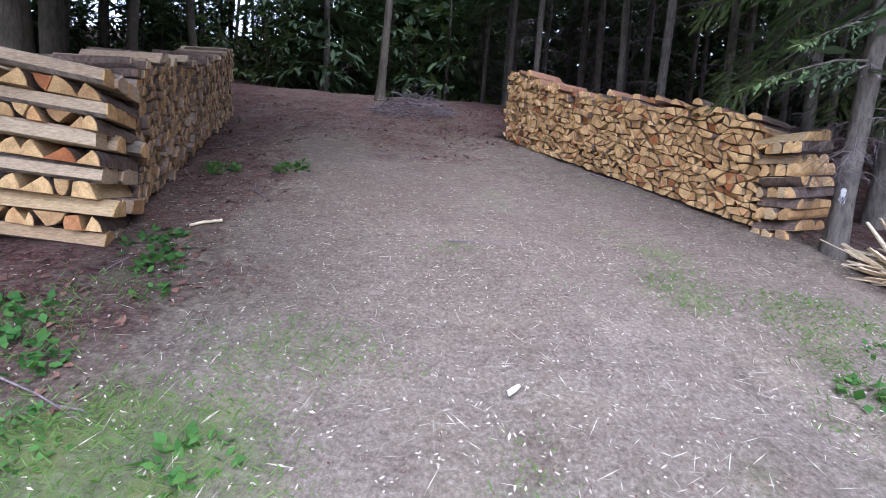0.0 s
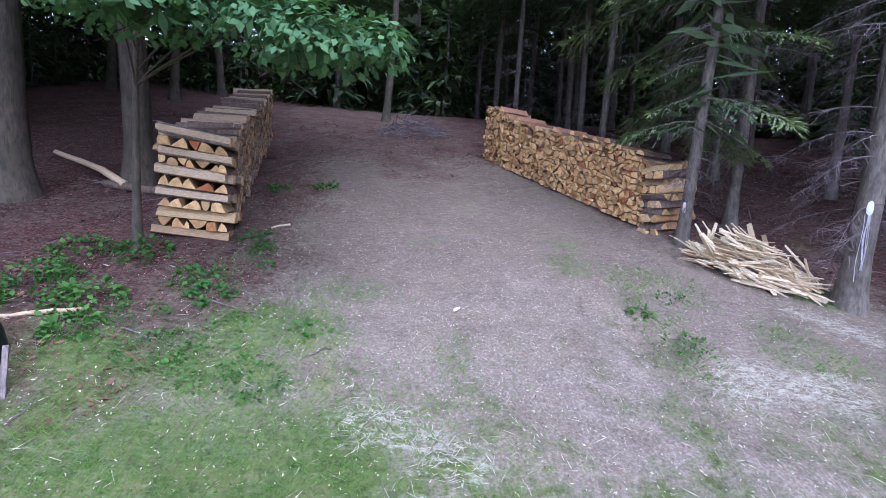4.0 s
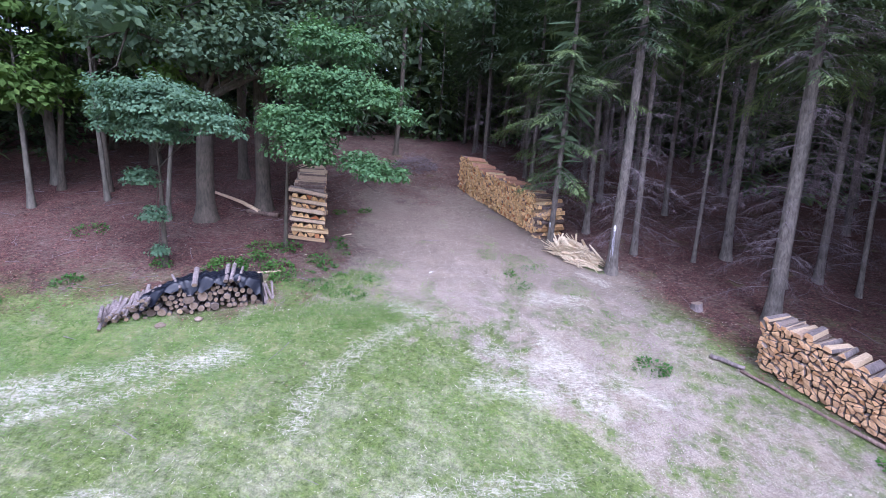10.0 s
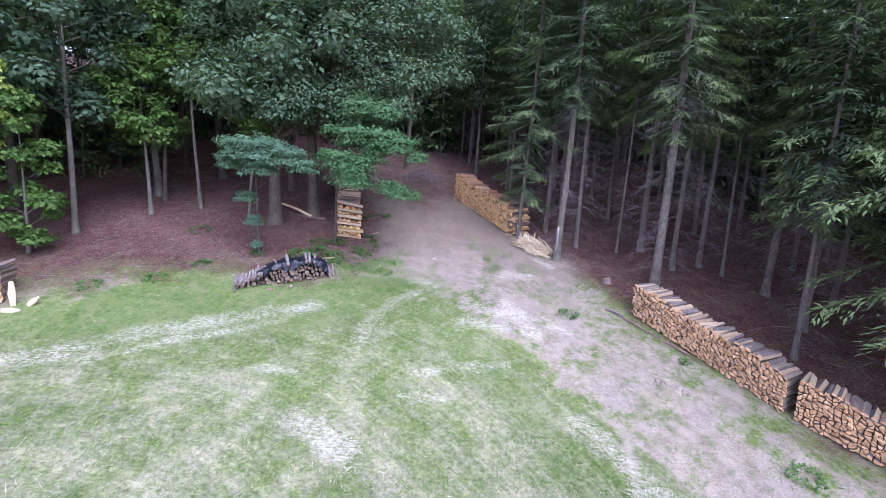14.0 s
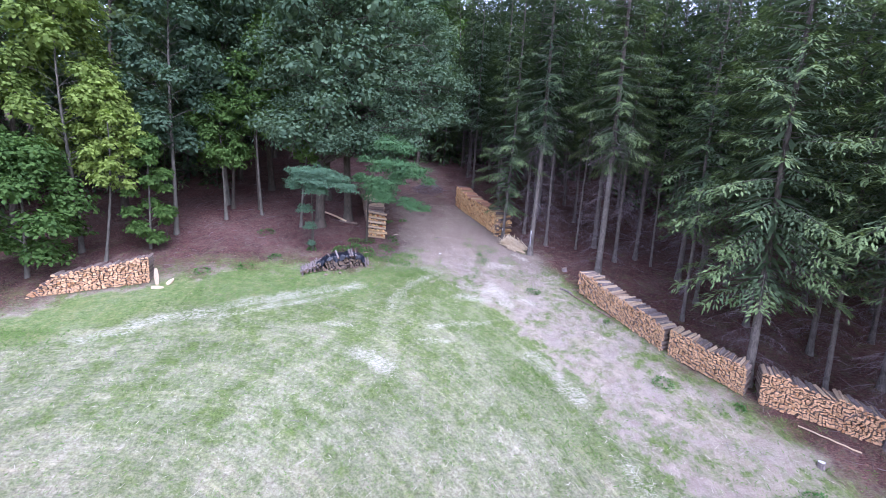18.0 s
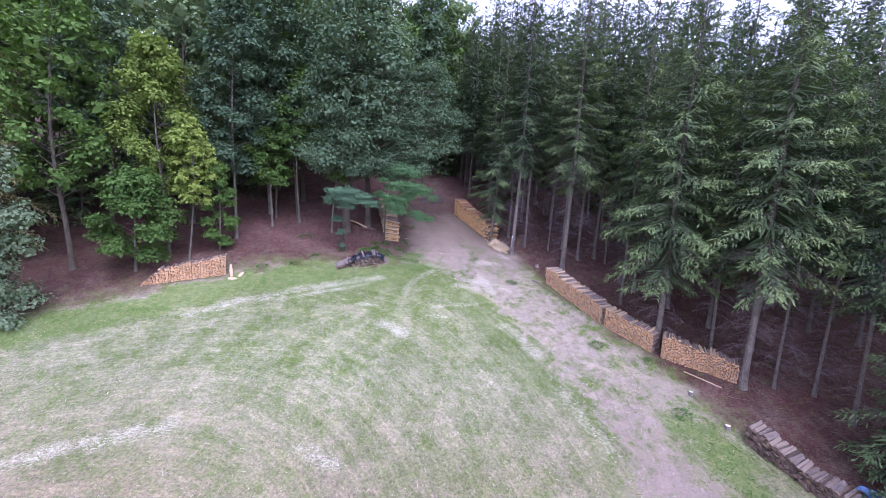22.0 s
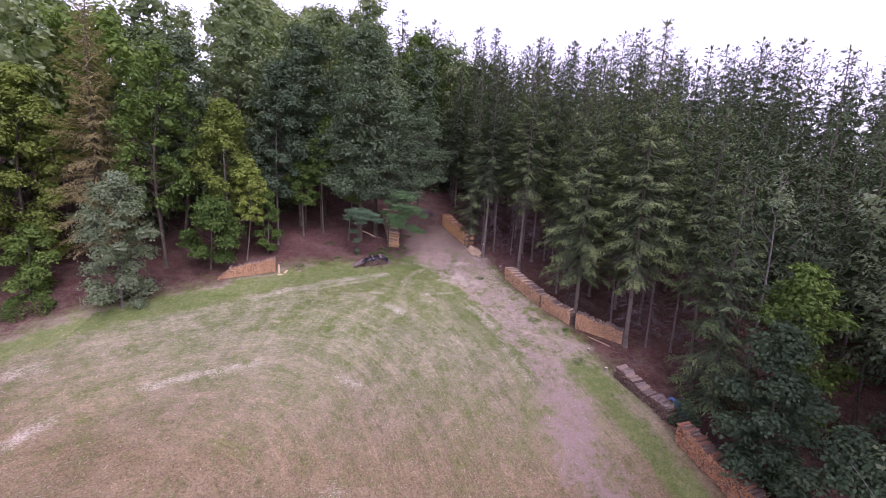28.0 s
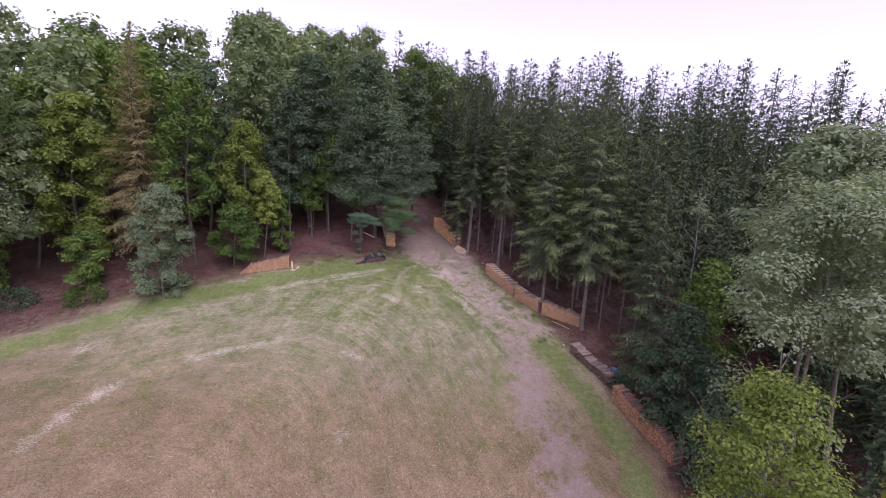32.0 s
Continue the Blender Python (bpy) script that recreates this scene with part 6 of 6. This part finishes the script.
for k, (x, y, r, h, n) in enumerate(((-5.7, 3.2, 0.6, 0.4, 700), (-5.0, 3.6, 0.55, 0.4, 600), (-4.25, 3.4, 0.45, 0.3, 450), (-4.0, 2.95, 0.3, 0.22, 250), (-4.35, 4.6, 0.4, 0.25, 320), (-5.2, 4.6, 0.5, 0.25, 350), (-7.5, 3.15, 0.25, 0.35, 220), (-11.0, 5.0, 0.6, 0.25, 260), (-3.0, 5.3, 0.3, 0.16, 160), (-2.75, 4.9, 0.22, 0.12, 120), (-3.3, 4.1, 0.35, 0.14, 220), (-2.9, 3.7, 0.3, 0.12, 200), (5.3, 0.25, 0.4, 0.15, 220), (9.7, -5.65, 0.45, 0.2, 260), (12.25, -6.65, 0.25, 0.15, 150), (8.6, -1.9, 0.2, 0.15, 110), (-9.3, 2.1, 0.4, 0.2, 220), (-12.5, 0.2, 0.5, 0.2, 260), (2.55, 3.9, 0.16, 0.08, 70), (-1.5, 3.15, 0.2, 0.08, 90), (-2.55, 4.5, 0.12, 0.08, 60), (-10.5, 0.9, 0.5, 0.2, 260), (12.6, -10.2, 0.5, 0.2, 260), (-3.55, 7.6, 0.25, 0.2, 140), (-2.6, 7.9, 0.25, 0.18, 140))):
    herb(x, y, r, h, n, 500 + k)
for k, (x, y, r, h, n) in enumerate(((-2.3, 2.5, 0.5, 0.12, 520), (-2.9, 2.7, 0.45, 0.14, 460), (-1.8, 2.35, 0.35, 0.10, 320), (-2.4, 3.2, 0.3, 0.10, 220), (2.9, 3.3, 0.3, 0.08, 200), (3.2, 4.3, 0.25, 0.07, 150), (-3.5, 3.2, 0.4, 0.14, 300))):
    herb(x, y, r, h, n, 580 + k, 0.05)
herb(18.2, -14.9, 1.1, 1.5, 2600, 560, 0.16, M_OAK, "round_bush", "rounded dark green bush beside the old log pile")
herb(-31.5, -9.0, 2.0, 1.4, 1600, 561, 0.24, M_BEECH, "low_bush", "low green bush at the meadow's edge")
herb(-37.0, -10.5, 2.2, 1.6, 1600, 562, 0.26, M_OAK, "low_bush", "low dark bush at the meadow's edge")


# ---- loose small stuff on the ground ----
def scatter(name, label, m, n, box, keep, length, width, seed, tilt=0.12, lift=0.008, grow=0.0, fold=0.1, category="ground cover"):
    """Many small flakes or blades strewn where keep(litter, bare, lush, hay, rng) allows. grow: how upright they are."""
    rng = np.random.default_rng(seed)
    x, y = rng.uniform(box[0], box[1], n * 4), rng.uniform(box[2], box[3], n * 4)
    ok = keep(*cover(x, y), rng.uniform(0, 1, n * 4), x, y)
    x, y = x[ok][:n], y[ok][:n]
    n = len(x)
    z = gz(x, y) + 0.035 * ramble(x, y, 2.7, 4) + 0.018 * ramble(x, y, 0.9, 6) + lift
    a = rng.uniform(0, 6.28, n)
    D = np.stack([np.cos(a), np.sin(a), 0.342 * np.sin(a) + rng.normal(0, tilt, n) + grow * rng.uniform(0.6, 1.6, n)], -1)
    N = np.stack([rng.normal(0, 0.3, n), rng.normal(-0.3, 0.3, n), np.ones(n)], -1)
    if grow:
        N = np.stack([-np.sin(a), np.cos(a), 0.2 + 0 * a], -1) + rng.normal(0, 0.3, (n, 3))
    b = Bag()
    ln = length * rng.uniform(0.5, 1.6, n)
    b.blades(np.stack([x, y, z], -1), D, N, ln, width * rng.uniform(0.6, 1.4, n), fold)
    ob = put(name, b.mesh(name, [m]))
    tagged(ob, label, category, kind="stuff")


scatter("grass", "short green grass blades on the meadow", M_BLADE, 46000, (-12, 6, -7, 5.5), lambda li, ba, lu, ha, r, x, y: (lu * 1.0 + 0.30 * (1 - ba) * (1 - li) * (y < 2) > r * 1.05) & (li < 0.8), 0.07, 0.008, 901, grow=0.9)
scatter("grass", "short green grass blades lower on the meadow", M_BLADE, 26000, (-26, 16, -24, -5), lambda li, ba, lu, ha, r, x, y: (lu * 1.0 + 0.22 * (1 - ba) * (1 - li) > r), 0.13, 0.022, 902, grow=0.8)
scatter("grass", "thin green grass blades growing through the track", M_BLADE, 22000, (-5, 6, 1.0, 6), lambda li, ba, lu, ha, r, x, y: (lu * 1.1 > r) & (li < 0.9), 0.05, 0.006, 912, grow=0.8)
scatter("straw", "dry straw and hay strands lying on the ground", M_STRAW, 42000, (-13, 9, -8, 6), lambda li, ba, lu, ha, r, x, y: (np.clip(ha * 1.0 + 0.04 * (1 - li) * (1 - 0.7 * lu) + 0.005, 0, 1) > r), 0.13, 0.0045, 903, tilt=0.1, lift=0.02)
scatter("straw", "dry hay strands lower on the meadow", M_STRAW, 20000, (-28, 14, -26, -6), lambda li, ba, lu, ha, r, x, y: (np.clip(ha + 0.05 * (1 - li), 0, 1) > r), 0.26, 0.010, 904, tilt=0.08, lift=0.02)
scatter("wood_chips", "pale wood chips strewn on the track", M_PALECHIP, 16000, (-6, 10, -4, 14), lambda li, ba, lu, ha, r, x, y: (ba * 0.9 + 0.25 > r), 0.028, 0.012, 905, tilt=0.15)
scatter("wood_splinters", "longer pale splinters strewn on the track", M_PALECHIP, 420, (-6, 9, -3, 11), lambda li, ba, lu, ha, r, x, y: r < 2, 0.10, 0.014, 906, tilt=0.1)
scatter("fallen_leaves", "brown fallen leaves on the forest floor", M_LEAFLITTER, 34000, (-22, 20, -9, 16), lambda li, ba, lu, ha, r, x, y: (li > 0.35) & (r < 0.9), 0.07, 0.045, 907, tilt=0.25, lift=0.012, fold=0.25)
scatter("fallen_leaves", "brown leaves and bark bits on the track", M_LEAFLITTER, 3500, (-6, 7, -2, 12), lambda li, ba, lu, ha, r, x, y: r < 2, 0.024, 0.012, 908, tilt=0.2, lift=0.01, fold=0.2)


def twigs(n, box, seed):
    rng = np.random.default_rng(seed)
    b = Bag()
    for _ in range(n):
        x, y = rng.uniform(box[0], box[1]), rng.uniform(box[2], box[3])
        li = float(cover(np.array([x]), np.array([y]))[0][0])
        if rng.random() > 0.15 + li:
            continue
        a, L = rng.uniform(0, 6.28), rng.uniform(0.15, 0.9)
        pts = []
        for t in (0, 0.35, 0.7, 1.0):
            px, py = x + math.cos(a) * L * t + rng.normal(0, 0.02), y + math.sin(a) * L * t + rng.normal(0, 0.02)
            pts.append((px, py, float(gz(px, py)) + 0.02 + abs(rng.normal(0, 0.015))))
        b.tube(pts, np.array([1.0, 0.9, 0.6, 0.3]) * rng.uniform(0.004, 0.012), 4)
    tagged(put("twigs", b.mesh("twigs", [M_DEADTWIG])), "thin grey twigs lying on the forest floor", "twigs", kind="stuff")


twigs(700, (-18, 19, -9, 15), 911)
